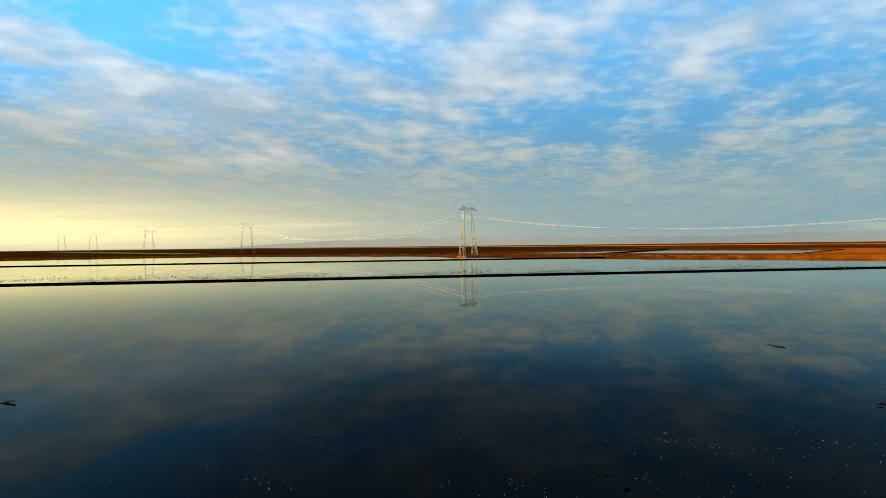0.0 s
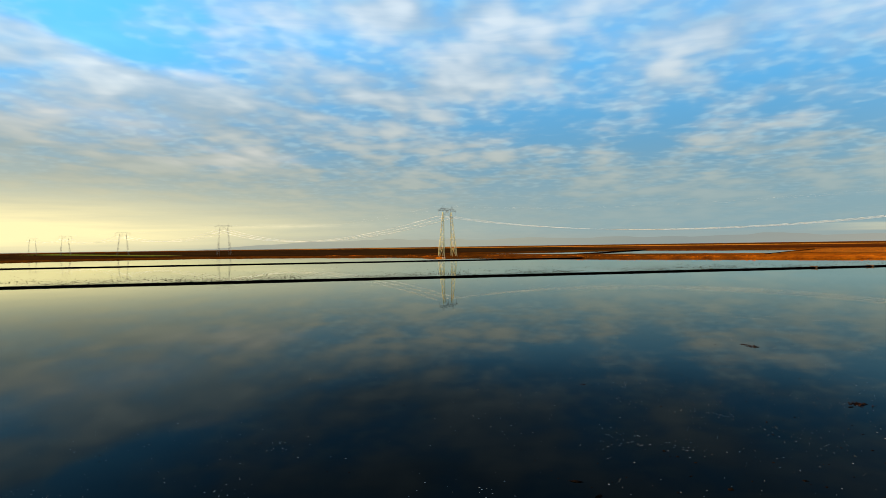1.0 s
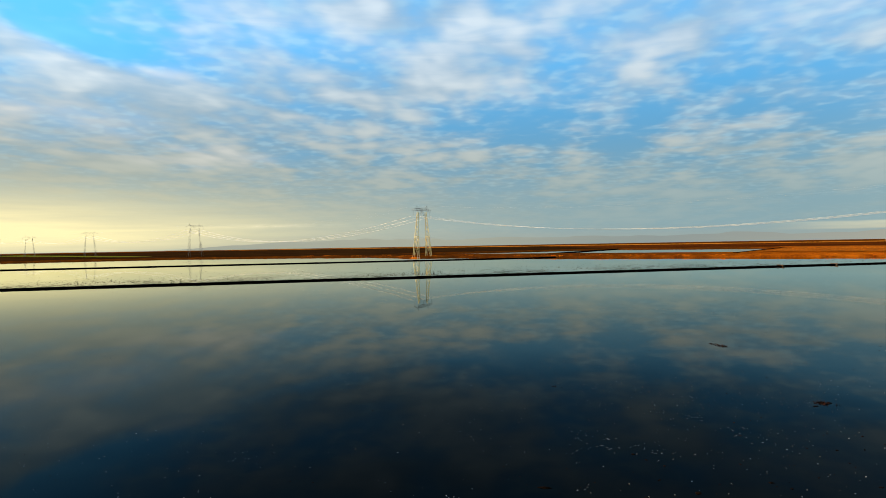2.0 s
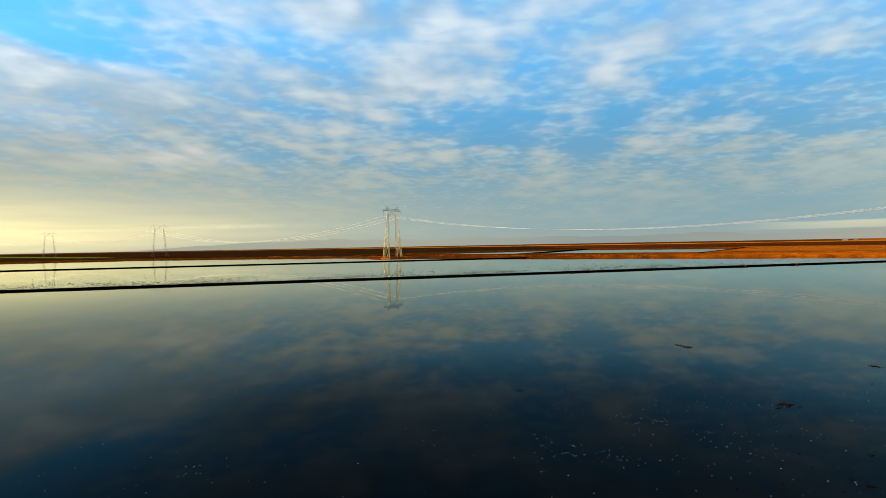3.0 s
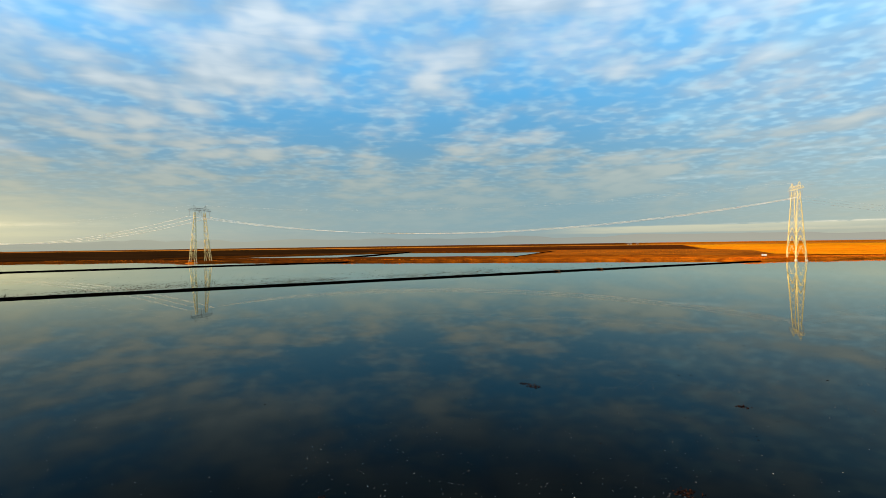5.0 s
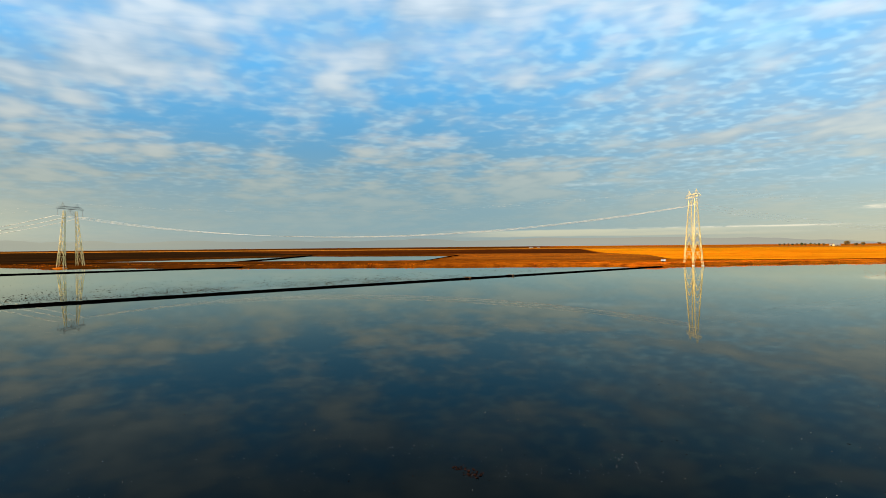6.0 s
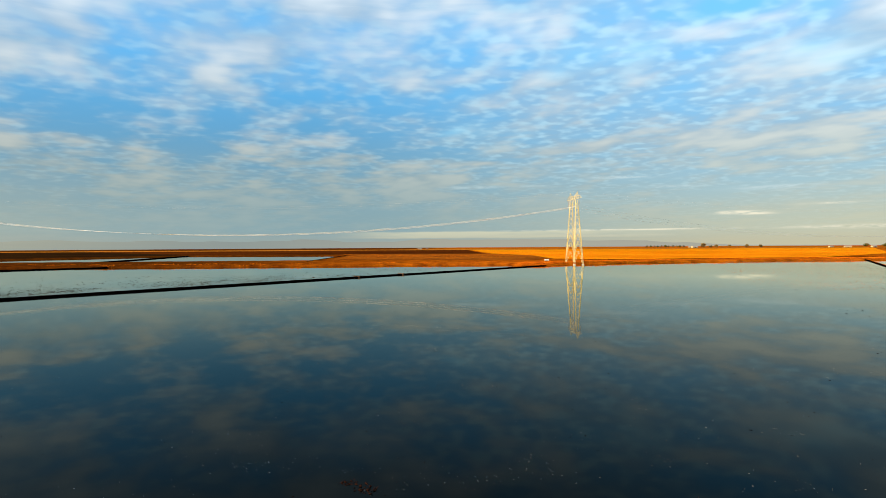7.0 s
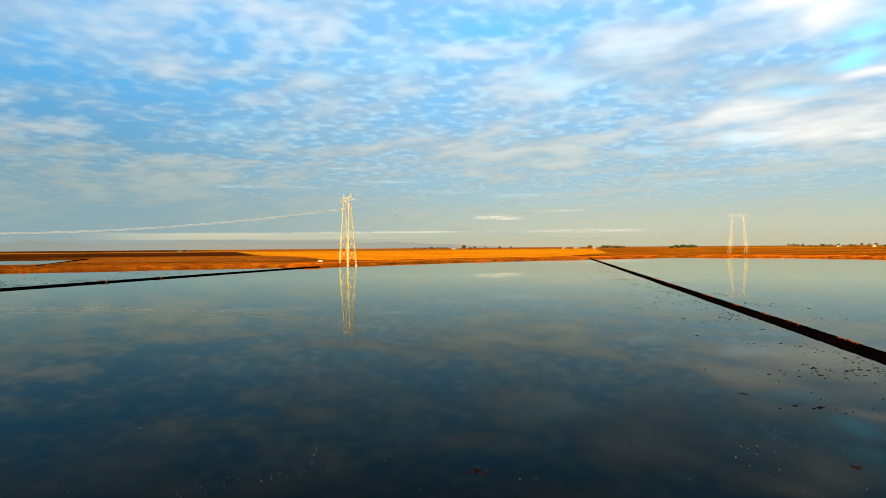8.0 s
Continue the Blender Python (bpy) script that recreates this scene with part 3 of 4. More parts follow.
# ---- pylons ----
def pylon_proto(leg=0.18, lace=0.155, arm=0.13, steel=None, arm_steel=None):
    """A two-column lattice pylon; the members' widths and the lit or shaded steel of columns and crossarm can be set.
    """
    steel, arm_steel = steel or STEEL, arm_steel or steel or STEEL
    base = new("transmission_pylon")
    top_z, arm_z = 34.0, 36.2

    def corner(side, z, sx, sy):
        t = z / top_z
        half = 2.35 + (0.65 - 2.35) * t
        return Vector((sx * half, side * (8.4 + (5.2 - 8.4) * t) + sy * half * 0.45, z))

    levels = [1.0, 7.4, 12.6, 16.8, 20.6, 24.0, 27.0, 29.8, 32.0, top_z]
    for side in (-1, 1):
        bm = bmesh.new()
        for sx, sy in itertools.product((-1, 1), repeat=2):
            add_bar(bm, corner(side, 0.5, sx, sy), corner(side, top_z + 1.2, sx, sy), leg)
        col = part("column", bm, steel, base, "tapered four-legged lattice column")
        bm = bmesh.new()
        ring = ((-1, -1), (1, -1), (1, 1), (-1, 1))
        for i, (z0, z1) in enumerate(zip(levels, levels[1:])):
            for f in range(4):
                p, q = ring[f], ring[(f + 1) % 4]
                a0, b0, a1, b1 = corner(side, z0, *p), corner(side, z0, *q), corner(side, z1, *p), corner(side, z1, *q)
                if i < 3:      # chevrons in the lower panels
                    mid = (a1 + b1) / 2
                    add_bar(bm, a0, mid, lace * (0.6, 1.25, 1.25)[i])
                    add_bar(bm, b0, mid, lace * (0.6, 1.25, 1.25)[i])
                    if i:
                        add_bar(bm, a0, b0, lace * 0.6)
                else:          # single lacing above, all leaning one way
                    add_bar(bm, *((a0, b1) if f % 2 else (b0, a1)), lace)
        part("bracing", bm, steel, col)
        for sx, sy in itertools.product((-1, 1), repeat=2):
            c = corner(side, 0.0, sx, sy)
            bm = bmesh.new()
            bmesh.ops.create_cone(bm, cap_ends=True, segments=8, radius1=0.55, radius2=0.4, depth=1.3, matrix=Matrix.Translation((c.x, c.y, -0.1)))
            part("footing", bm, CONCRETE, base, "pale concrete footing")
    # crossarm: a flat box truss
    bm = bmesh.new()
    ends, deep = 11.4, 1.5
    for sx in (-0.7, 0.7):
        add_bar(bm, (sx, -ends, arm_z), (sx, ends, arm_z), arm)
        add_bar(bm, (sx, -8.2, arm_z + deep), (sx, 8.2, arm_z + deep), arm)
        for s in (-1, 1):
            add_bar(bm, (sx, s * ends, arm_z), (sx, s * 8.2, arm_z + deep), arm * 0.8)
        ys = np.linspace(-8.2, 8.2, 11)
        for i, (y0, y1) in enumerate(zip(ys, ys[1:])):
            z0, z1 = (arm_z, arm_z + deep) if i % 2 else (arm_z + deep, arm_z)
            add_bar(bm, (sx, y0, z0), (sx, y1, z1), arm * 0.6)
    for yy in np.linspace(-ends, ends, 9):
        add_bar(bm, (-0.7, yy, arm_z), (0.7, yy, arm_z), arm * 0.6)
    part("crossarm", bm, arm_steel, base, "long horizontal lattice crossarm")
    bm = bmesh.new()
    for sx in (-0.6, 0.6):
        for s in (-1, 1):
            add_bar(bm, (sx, s * 5.0, top_z - 3.5), (sx, 0, arm_z), arm * 0.8)
    part("knee_brace", bm, arm_steel, base)
    for s in (-1, 1):
        bm = bmesh.new()
        for sx, sy in itertools.product((-0.6, 0.6), (-0.8, 0.8)):
            add_bar(bm, (sx, s * 6.0 + sy, arm_z + deep), (0, s * 6.4, 40.0), arm * 0.7)
        part("peak", bm, arm_steel, base, "pointed earth-wire peak")
    for yy in (-10.8, 0.0, 10.8):
        bm = bmesh.new()
        for i in range(16):
            bmesh.ops.create_cone(bm, cap_ends=True, segments=8, radius1=0.13, radius2=0.06, depth=0.2, matrix=Matrix.Translation((0, yy, arm_z - 0.3 - 0.24 * i)))
        add_bar(bm, (0, yy, arm_z), (0, yy, arm_z - 4.3), 0.04)
        part("insulator", bm, CERAMIC, base, "hanging string of insulator discs")
    return tagged(base, "lattice steel transmission pylon with two leaning columns", "pylon", "pylons of the power line")


PYLONS = [(-1545, 376, 0.9), (-1317, 376, 0.9), (-1024, 375.6, 0.9), (-697, 375.6, 0.9), (-310, 356, 0.35), (55, 375.6, 0.2), (439, 468, 1.0)]
# backlit shade is in the far steel; slimmer members stand for haze
far, slim = pylon_proto(0.085, 0.04, 0.06, SHADED_STEEL), pylon_proto(0.065, 0.055, 0.045)
middle, stout = pylon_proto(0.19, 0.15, 0.13, None, SHADED_STEEL), pylon_proto()
placed = set()
for i, (px, py, pz) in enumerate(PYLONS):
    prev_p, next_p = PYLONS[max(i - 1, 0)], PYLONS[min(i + 1, len(PYLONS) - 1)]
    turn = math.degrees(math.atan2(next_p[1] - prev_p[1], next_p[0] - prev_p[0]))
    turn = {4: 6.0, 5: 4.8}.get(i, turn)
    m = pose(px, py, pz - 0.3, 0, 0, turn)
    proto = far if i < 4 else middle if i == 4 else slim if i == 6 else stout
    if proto in placed:
        copy_thing(proto, m)
    else:
        proto.matrix_basis = m
        placed.add(proto)


def cable(a, b, sag, radius, label):
    """A wire hanging between two points."""
    a, b = Vector(a), Vector(b)
    n, ring = 40, 5
    verts, faces = [], []
    side = (b - a).cross(Vector((0, 0, 1))).normalized()
    for i in range(n + 1):
        t = i / n
        c = a.lerp(b, t) - Vector((0, 0, 4 * sag * t * (1 - t)))
        for j in range(ring):
            w = 2 * math.pi * j / ring
            verts.append(c + side * (radius * math.cos(w)) + Vector((0, 0, radius * math.sin(w))))
    for i in range(n):
        for j in range(ring):
            p, q = i * ring + j, i * ring + (j + 1) % ring
            faces.append((p + ring, q + ring, q, p))
    ob = mesh_object("power_cable", verts, faces, WIRE, smooth=True)
    return tagged(ob, label, "cable", "wires of the power line")


ends = PYLONS + [(820, 560, 1.0)]
for i, (p, q) in enumerate(zip(ends, ends[1:])):
    span = math.hypot(q[0] - p[0], q[1] - p[1])
    ua = math.atan2(q[1] - p[1], q[0] - p[0])
    nx, ny = -math.sin(ua), math.cos(ua)
    for off in (-10.8, 0.0, 10.8):
        for pair in (-0.22, 0.22):
            o = off + pair
            cable((p[0] + nx * o, p[1] + ny * o, 31.9 + p[2] - 0.3), (q[0] + nx * o, q[1] + ny * o, 31.9 + q[2] - 0.3),
                  16.2 * (span / 383) ** 2, 0.075 if i < 5 else 0.016, "sagging pale aluminium conductor between pylons")
    for off in (-6.4, 6.4):
        cable((p[0] + nx * off, p[1] + ny * off, 39.7 + p[2]), (q[0] + nx * off, q[1] + ny * off, 39.7 + q[2]), 9.0 * (span / 383) ** 2, 0.007,
              "thin earth wire between pylon peaks")


# ---- distant hills ----
def hills():
    verts, faces = [], []
    yaws = np.arange(-75, 100, 0.25)
    h = 56 + 11 * value_noise(yaws / 9, yaws * 0, 61) + 10 * value_noise(yaws / 3.2, yaws * 0, 62) + 5 * value_noise(yaws / 1.1, yaws * 0, 63)
    h = h * np.clip((yaws + 27) / 14, 0.05, 1) * np.clip((66 - yaws) / 14, 0.05, 1)
    for w, top in zip(yaws, h):
        c, s = math.cos(radians(w)), -math.sin(radians(w))
        verts += [(s * 4550, c * 4550, 0), (s * 4640, c * 4640, top * 0.65 + 0.5), (s * 4760, c * 4760, top + 1), (s * 4850, c * 4850, 0)]
    for i in range(len(yaws) - 1):
        for j in range(3):
            faces.append((i * 4 + j, (i + 1) * 4 + j, (i + 1) * 4 + j + 1, i * 4 + j + 1))
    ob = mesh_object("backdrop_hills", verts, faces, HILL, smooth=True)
    tagged(ob, "low hazy blue-grey hills along the horizon", "hills", kind="structure")


hills()


# ---- trees and farm buildings in the distance ----
def tree(x, y, height, width, seed, bushy=False, leaves=None):
    rng = random.Random(seed)
    base = new("bush" if bushy else "tree")
    base.location = (x, y, 0.9)
    bm = bmesh.new()
    trunk = height * (0.12 if bushy else 0.3)
    bmesh.ops.create_cone(bm, cap_ends=True, segments=7, radius1=height * 0.035, radius2=height * 0.015, depth=trunk * 1.6, matrix=Matrix.Translation((0, 0, trunk * 0.7)))
    for i in range(5):
        w = rng.uniform(0, 6.28)
        add_bar(bm, (0, 0, trunk * rng.uniform(0.8, 1.3)), (math.cos(w) * width * 0.3, math.sin(w) * width * 0.3, height * rng.uniform(0.5, 0.8)), height * 0.014)
    part("trunk", bm, BARK, base)
    verts, faces = [], []
    lobes = [(rng.uniform(-0.3, 0.3) * width, rng.uniform(-0.3, 0.3) * width, rng.uniform(0.35 if bushy else 0.5, 0.85) * height, rng.uniform(0.2, 0.36) * width) for i in range(7)]
    for i in range(420):
        lx, ly, lz, lr = rng.choice(lobes)
        d = Vector((rng.gauss(0, 1), rng.gauss(0, 1), rng.gauss(0, 1))).normalized() * lr * rng.uniform(0.45, 1.05)
        c = Vector((lx, ly, lz)) + Vector((d.x, d.y, d.z * 0.8))
        if c.z < 0.1:
            continue
        u = Vector((rng.gauss(0, 1), rng.gauss(0, 1), rng.gauss(0, 1))).normalized()
        v = u.orthogonal().normalized()
        size = width * rng.uniform(0.05, 0.09)
        n = len(verts)
        verts += [c + u * size, c + v * size * 0.8, c - u * size, c - v * size * 0.8]
        faces.append((n, n + 1, n + 2, n + 3))
    mesh_object("crown", verts, faces, leaves or LEAF, base)
    return tagged(base, "low dusty brown-green bush on the horizon" if bushy else "distant bare-brown farm tree with a rounded crown", "bush" if bushy else "tree", "trees along the horizon")


def at_bearing(yaw, dist):
    return (-15 - math.sin(radians(yaw)) * dist, 44 + math.cos(radians(yaw)) * dist)


rng = random.Random(7)
seed = 100
# a planted row beside a farmstead
for i in range(11):
    yaw = -17.95 - i * 0.315 + rng.uniform(-0.05, 0.05)
    tree(*at_bearing(yaw, 2000), rng.uniform(7.5, 10), rng.uniform(7, 9.5), seed + i, leaves=OLIVE if i % 2 else None)
for yaw, h, w in ((-22.65, 13, 19), (-23.25, 7, 10), (-23.7, 9, 14), (-24.7, 10.5, 9), (-26.05, 9, 15), (-27.15, 8, 12)):
    seed += 20
    tree(*at_bearing(yaw, 2020), h, w, seed)
# clumps near the second farm and beyond
for start, stop, step, dist, h0, h1, mixed in ((-34.3, -34.6, 0.2, 2000, 10, 13, 0.5), (-35.6, -37.6, 0.22, 2000, 7, 12, 0.5), (-41.4, -43.6, 0.15, 2000, 6, 11, 1.0), (-50.6, -58.0, 0.42, 2200, 5, 13, 0.3)):
    yaw = start
    while yaw > stop:
        seed += 1
        tree(*at_bearing(yaw, dist + rng.uniform(-40, 40)), rng.uniform(h0, h1), rng.uniform(9, 15), seed, bushy=rng.random() < 0.4, leaves=OLIVE if rng.random() < mixed else None)
        yaw -= step * rng.uniform(0.6, 1.4)


def barn(yaw, dist, length, depth, wall, ridge, turn, label):
    base = new("farm_building")
    bm = bmesh.new()
    add_box(bm, (-length / 2, -depth / 2, 0), (length / 2, depth / 2, wall))
    part("wall", bm, SUNLIT_WHITE, base)
    o = 0.5
    v = [(-length / 2 - o, -depth / 2 - o, wall - 0.1), (length / 2 + o, -depth / 2 - o, wall - 0.1), (length / 2 + o, 0, ridge), (-length / 2 - o, 0, ridge),
         (-length / 2 - o, depth / 2 + o, wall - 0.1), (length / 2 + o, depth / 2 + o, wall - 0.1)]
    v += [(a, b, c + 0.25) for a, b, c in v]
    f = [(6, 7, 8, 9), (9, 8, 11, 10), (3, 2, 1, 0), (4, 5, 2, 3), (0, 1, 7, 6), (5, 4, 10, 11), (0, 6, 9, 3), (3, 9, 10, 4), (1, 2, 8, 7), (2, 5, 11, 8)]
    mesh_object("roof", v, f, ROOF, base)
    for s in (-0.5, 0.5):
        mesh_object("gable", [(s * length, -depth / 2, wall), (s * length, depth / 2, wall), (s * length, 0, ridge)], [(0, 1, 2)], SUNLIT_WHITE, base)
    bm = bmesh.new()
    add_box(bm, (-1.8, -depth / 2 - 0.08, 0), (1.8, -depth / 2 - 0.01, min(3.4, wall * 0.8)))
    part("door", bm, DARK, base, "dark barn doorway")
    for wx in (-0.35, 0.35):
        bm = bmesh.new()
        add_box(bm, (wx * length - 0.8, -depth / 2 - 0.08, wall * 0.4), (wx * length + 0.8, -depth / 2 - 0.01, wall * 0.75))
        part("window", bm, DARK, base)
    x, y = at_bearing(yaw, dist)
    base.matrix_basis = pose(x, y, 0.9, 0, 0, turn)
    return tagged(base, label, "building", "farm buildings on the horizon")


barn(-21.95, 1960, 17, 9, 3.4, 6.0, 15, "white farm building with a grey gabled roof")
barn(-21.6, 1990, 9, 8, 3, 4.6, -20, "small pale farmhouse among trees")
barn(-34.9, 1950, 13, 7, 3, 5, 10, "white farmhouse beside low trees")
barn(-33.2, 1980, 16, 8, 2.8, 4.6, -12, "long pale barn beside trees")
barn(-32.1, 2050, 12, 7, 2.6, 4.2, 8, "low pale shed on the horizon")
barn(-56.4, 2100, 16, 8, 3, 5, 20, "low white farm shed near trees")
barn(-54.1, 2150, 11, 7, 2.6, 4.4, -10, "small pale farm building near trees")
barn(3.0, 1900, 12, 7, 2.0, 3.0, 8, "long low white shed on the far fields")
barn(2.3, 1900, 6, 5, 1.8, 2.6, 8, "small low white shed on the far fields")


# ---- the white pump trailer on the bank ----
def pump_trailer(x, y, turn):
    base = new("pump_trailer")
    bm = bmesh.new()
    bmesh.ops.create_cone(bm, cap_ends=True, segments=16, radius1=0.62, radius2=0.62, depth=3.2, matrix=pose(0, 0, 1.15, 0, 90, 0))
    bmesh.ops.bevel(bm, geom=[e for e in bm.edges if abs(abs(e.verts[0].co.x) - 1.6) < 0.01 and abs(abs(e.verts[1].co.x) - 1.6) < 0.01], offset=0.15, segments=2, affect="EDGES")
    part("tank", bm, PAINT, base, "white cylindrical tank")
    bm = bmesh.new()
    for s in (-0.5, 0.5):
        add_bar(bm, (-1.9, s, 0.5), (1.9, s, 0.5), 0.12)
    add_bar(bm, (1.9, -0.5, 0.5), (2.9, 0, 0.45), 0.1)
    add_bar(bm, (1.9, 0.5, 0.5), (2.9, 0, 0.45), 0.1)
    part("chassis", bm, DARK, base)
    for sx, s in itertools.product((-0.5, 0.5), (-0.75, 0.75)):
        bm = bmesh.new()
        bmesh.ops.create_cone(bm, cap_ends=True, segments=14, radius1=0.36, radius2=0.36, depth=0.22, matrix=pose(sx, s, 0.36, 90, 0, 0))
        part("wheel", bm, DARK, base)
    base.matrix_basis = pose(x, y, 1.05, 0, 0, turn) @ Matrix.Scale(0.85, 4)
    tagged(base, "white tank trailer parked on the earth bank", "trailer")


pump_trailer(44, 402, -8)


# ---- weir boxes in the first levee ----
def weir_box(x, y):
    """A small board-and-post outlet that lets water through the levee."""
    base = new("weir_box")
    for s in (-0.2, 0.2):
        bm = bmesh.new()
        add_box(bm, (-1.3, s - 0.04, -0.3), (1.3, s + 0.04, 0.56), 0.02)
        part("side_wall", bm, OLD_BOARD, base, "sun-bleached plank wall")
        for px in (-1.25, 1.25):
            bm = bmesh.new()
            add_box(bm, (px - 0.05, s - 0.06, -0.3), (px + 0.05, s + 0.06, 0.8), 0.015)
            part("post", bm, WOOD, base, "weathered wooden post")
    for i in range(3):
        bm = bmesh.new()
        add_box(bm, (-0.04, -0.16, -0.3 + 0.22 * i), (0.0, 0.16, -0.1 + 0.22 * i), 0.01)
        part("board", bm, WOOD, base, "slotted weir board")
    turn = math.degrees(math.atan2(1, 0.7316)) - 90
    base.matrix_basis = pose(x, y, 0, 0, 0, turn)
    tagged(base, "small bleached wooden weir set through the mud levee", "weir", "weirs in the levee")


weir_box(*on_line_1(247.2))
weir_box(*on_line_1(265.6))


# ---- weedy earth mounds round the pylon feet at the water's edge ----
def foot_mound(x, y, radius, height, seed):
    rings, seg = 6, 22
    verts, faces = [], []
    for i in range(rings + 1):
        q = i / rings
        for j in range(seg):
            w = 2 * math.pi * j / seg
            r = radius * q * (1 + 0.18 * noise.noise((math.cos(w) * 2 + seed, math.sin(w) * 2, q)))
            verts.append((x + r * math.cos(w) * 1.2, y + r * math.sin(w), height * (1 - q ** 1.7) - 0.25 + 0.12 * noise.noise((r, w * 2, seed))))
    for i in range(rings):
        for j in range(seg):
            a, b = i * seg + j, i * seg + (j + 1) % seg
            faces.append((a, a + seg, b + seg, b))
    ob = mesh_object("earth_mound", verts, faces, GRASS, smooth=True)
    tagged(ob, "weedy orange earth mound round a pylon foot", "mound", "mounds under the pylons")


for i, (px, py) in enumerate(((-310.0, 347.6), (-310.0, 364.4), (55.0, 384.0))):
    foot_mound(px, py, 4.2, 1.2, i * 3.3)


# ---- loose vegetation, clods and flotsam ----
def tuft_field(name, spots, size, mat, label, category, blades=3, spread=0.5, lean=0.5, seed=0):
    """Many small blades standing at the given spots, as one object."""
    rng = np.random.default_rng(seed)
    spots = np.repeat(np.asarray(spots, float), blades, axis=0)
    n = len(spots)
    spots[:, :2] += rng.normal(0, spread, (n, 2))
    w = rng.uniform(0, 2 * math.pi, n)
    h = size * rng.uniform(0.5, 1.3, n)
    half = h * rng.uniform(0.12, 0.3, n)
    dx, dy = np.cos(w) * half, np.sin(w) * half
    tip = np.column_stack([rng.normal(0, lean, n) * h, rng.normal(0, lean, n) * h, h])
    a = spots - np.column_stack([dx, dy, 0 * dx + 0.05])
    b = spots + np.column_stack([dx, dy, 0 * dx - 0.05])
    verts = np.stack([a, b, spots + tip], 1).reshape(-1, 3)
    faces = np.arange(3 * n).reshape(-1, 3)
    return tagged(mesh_object(name, verts.tolist(), faces.tolist(), mat), label, category, kind="stuff")


def along(poly, step, lo, hi, seed):
    """Random spots along a line of points, shifted to its left by lo to hi metres."""
    rng = np.random.default_rng(seed)
    out = []
    for (ax, ay), (bx, by) in zip(poly, poly[1:]):
        length = math.hypot(bx - ax, by - ay)
        n = int(length / step)
        t = rng.uniform(0, 1, n)
        o = rng.uniform(lo, hi, n)
        nx, ny = -(by - ay) / length, (bx - ax) / length
        out.append(np.column_stack([ax + (bx - ax) * t + nx * o, ay + (by - ay) * t + ny * o]))
    xy = np.concatenate(out)
    return np.column_stack([xy, ground_height(xy[:, 0], xy[:, 1])])


SHORE = MAIN_POND[4:26]
bank = along(SHORE, 0.045, 1, 26, 1)
bank = bank[bank[:, 2] > 0.1]
keep = (value_noise(bank[:, 0] / 13, bank[:, 1] / 6, 71) > -0.25) & (value_noise(bank[:, 0] / 9, bank[:, 1] / 4, 72) > np.interp(bank[:, 0], [-60, 30], [0.45, -0.6])) & (bank[:, 2] > 0.3)
tuft_field("dry_grass", bank[keep], 0.55, GRASS, "dry rusty grass along the earth bank", "grass", 2, 0.3, 0.4, 2)

rng = np.random.default_rng(5)
# dark specks in the shallow water behind the first levee, for ducks and stubble
ys = rng.uniform(-60, 380, 25000)
off = np.where(rng.random(25000) < 0.55, rng.gamma(2.5, 6.0, 25000), rng.gamma(1.5, 15.0, 25000)) + 4.0
sx = -49.4 + 0.7316 * (ys - 241) - off * 0.807
sy = ys + off * 0.59
ok = (value_noise(sx / 16, sy / 16, 81) > -0.7 + 0.9 * rng.random(25000)) & (outside(sx, sy, MAIN_POND) < -2)
ok &= (sx < -75 + 60 * rng.random(25000)) & (off > 5)
SPECK_SPOTS = np.column_stack([sx, sy])[ok]
# weedy flecks on the levee crests
ly = rng.uniform(20, 440, 5000)
lo = rng.normal(-0.22, 0.22, 5000)
crest = np.column_stack([239 + 0.601 * (ly - 408) - lo, ly, 0 * ly + 0.40])[value_noise(ly / 4, ly * 0, 84) > 0.1]
tuft_field("crest_grass", crest, 0.12, CREST, "reddish dry weeds on the levee crest", "grass", 3, 0.12, 0.7, 12)
# standing straw on the fields, in streaks along the drills
for poly, lo, hi, n, size, mat, label, seed in (
        ([(60, 470), (66, 640), (36, 775), (40, 1000), (640, 1000), (420, 640), (255, 476), (170, 462), (100, 444)], (36, 444), (640, 1000), 90000, 0.5, STRAW_TUFT, "bright orange straw standing in streaks on the field", 21),
        ([(268, 480), (432, 640), (680, 1000), (1500, 1000), (1500, 300), (450, 300), (425, 410), (366, 474)], (268, 300), (1500, 1000), 90000, 0.6, RUST_TUFT, "rust-orange straw in streaks on the dark field", 22),
        ([(-103, 486), (-122, 690), (-150, 775), (40, 770), (70, 640), (62, 480), (40, 446)], (-150, 446), (70, 775), 16000, 0.35, RUST_TUFT, "rusty stubble on the tan field", 23)):
    tx, ty = rng.uniform(lo[0], hi[0], n), rng.uniform(lo[1], hi[1], n)
    ok = (outside(tx, ty, poly) < -3) & (value_noise(tx / 140, ty / 16, seed) + 0.5 * value_noise(tx / 40, ty / 5, seed + 9) > (0.4 if seed == 22 else 0.05))
    tuft_field("field_straw", np.column_stack([tx, ty, 0 * tx + 1.22])[ok], size, mat, label, "straw", 1, 0.0, 0.3, seed)
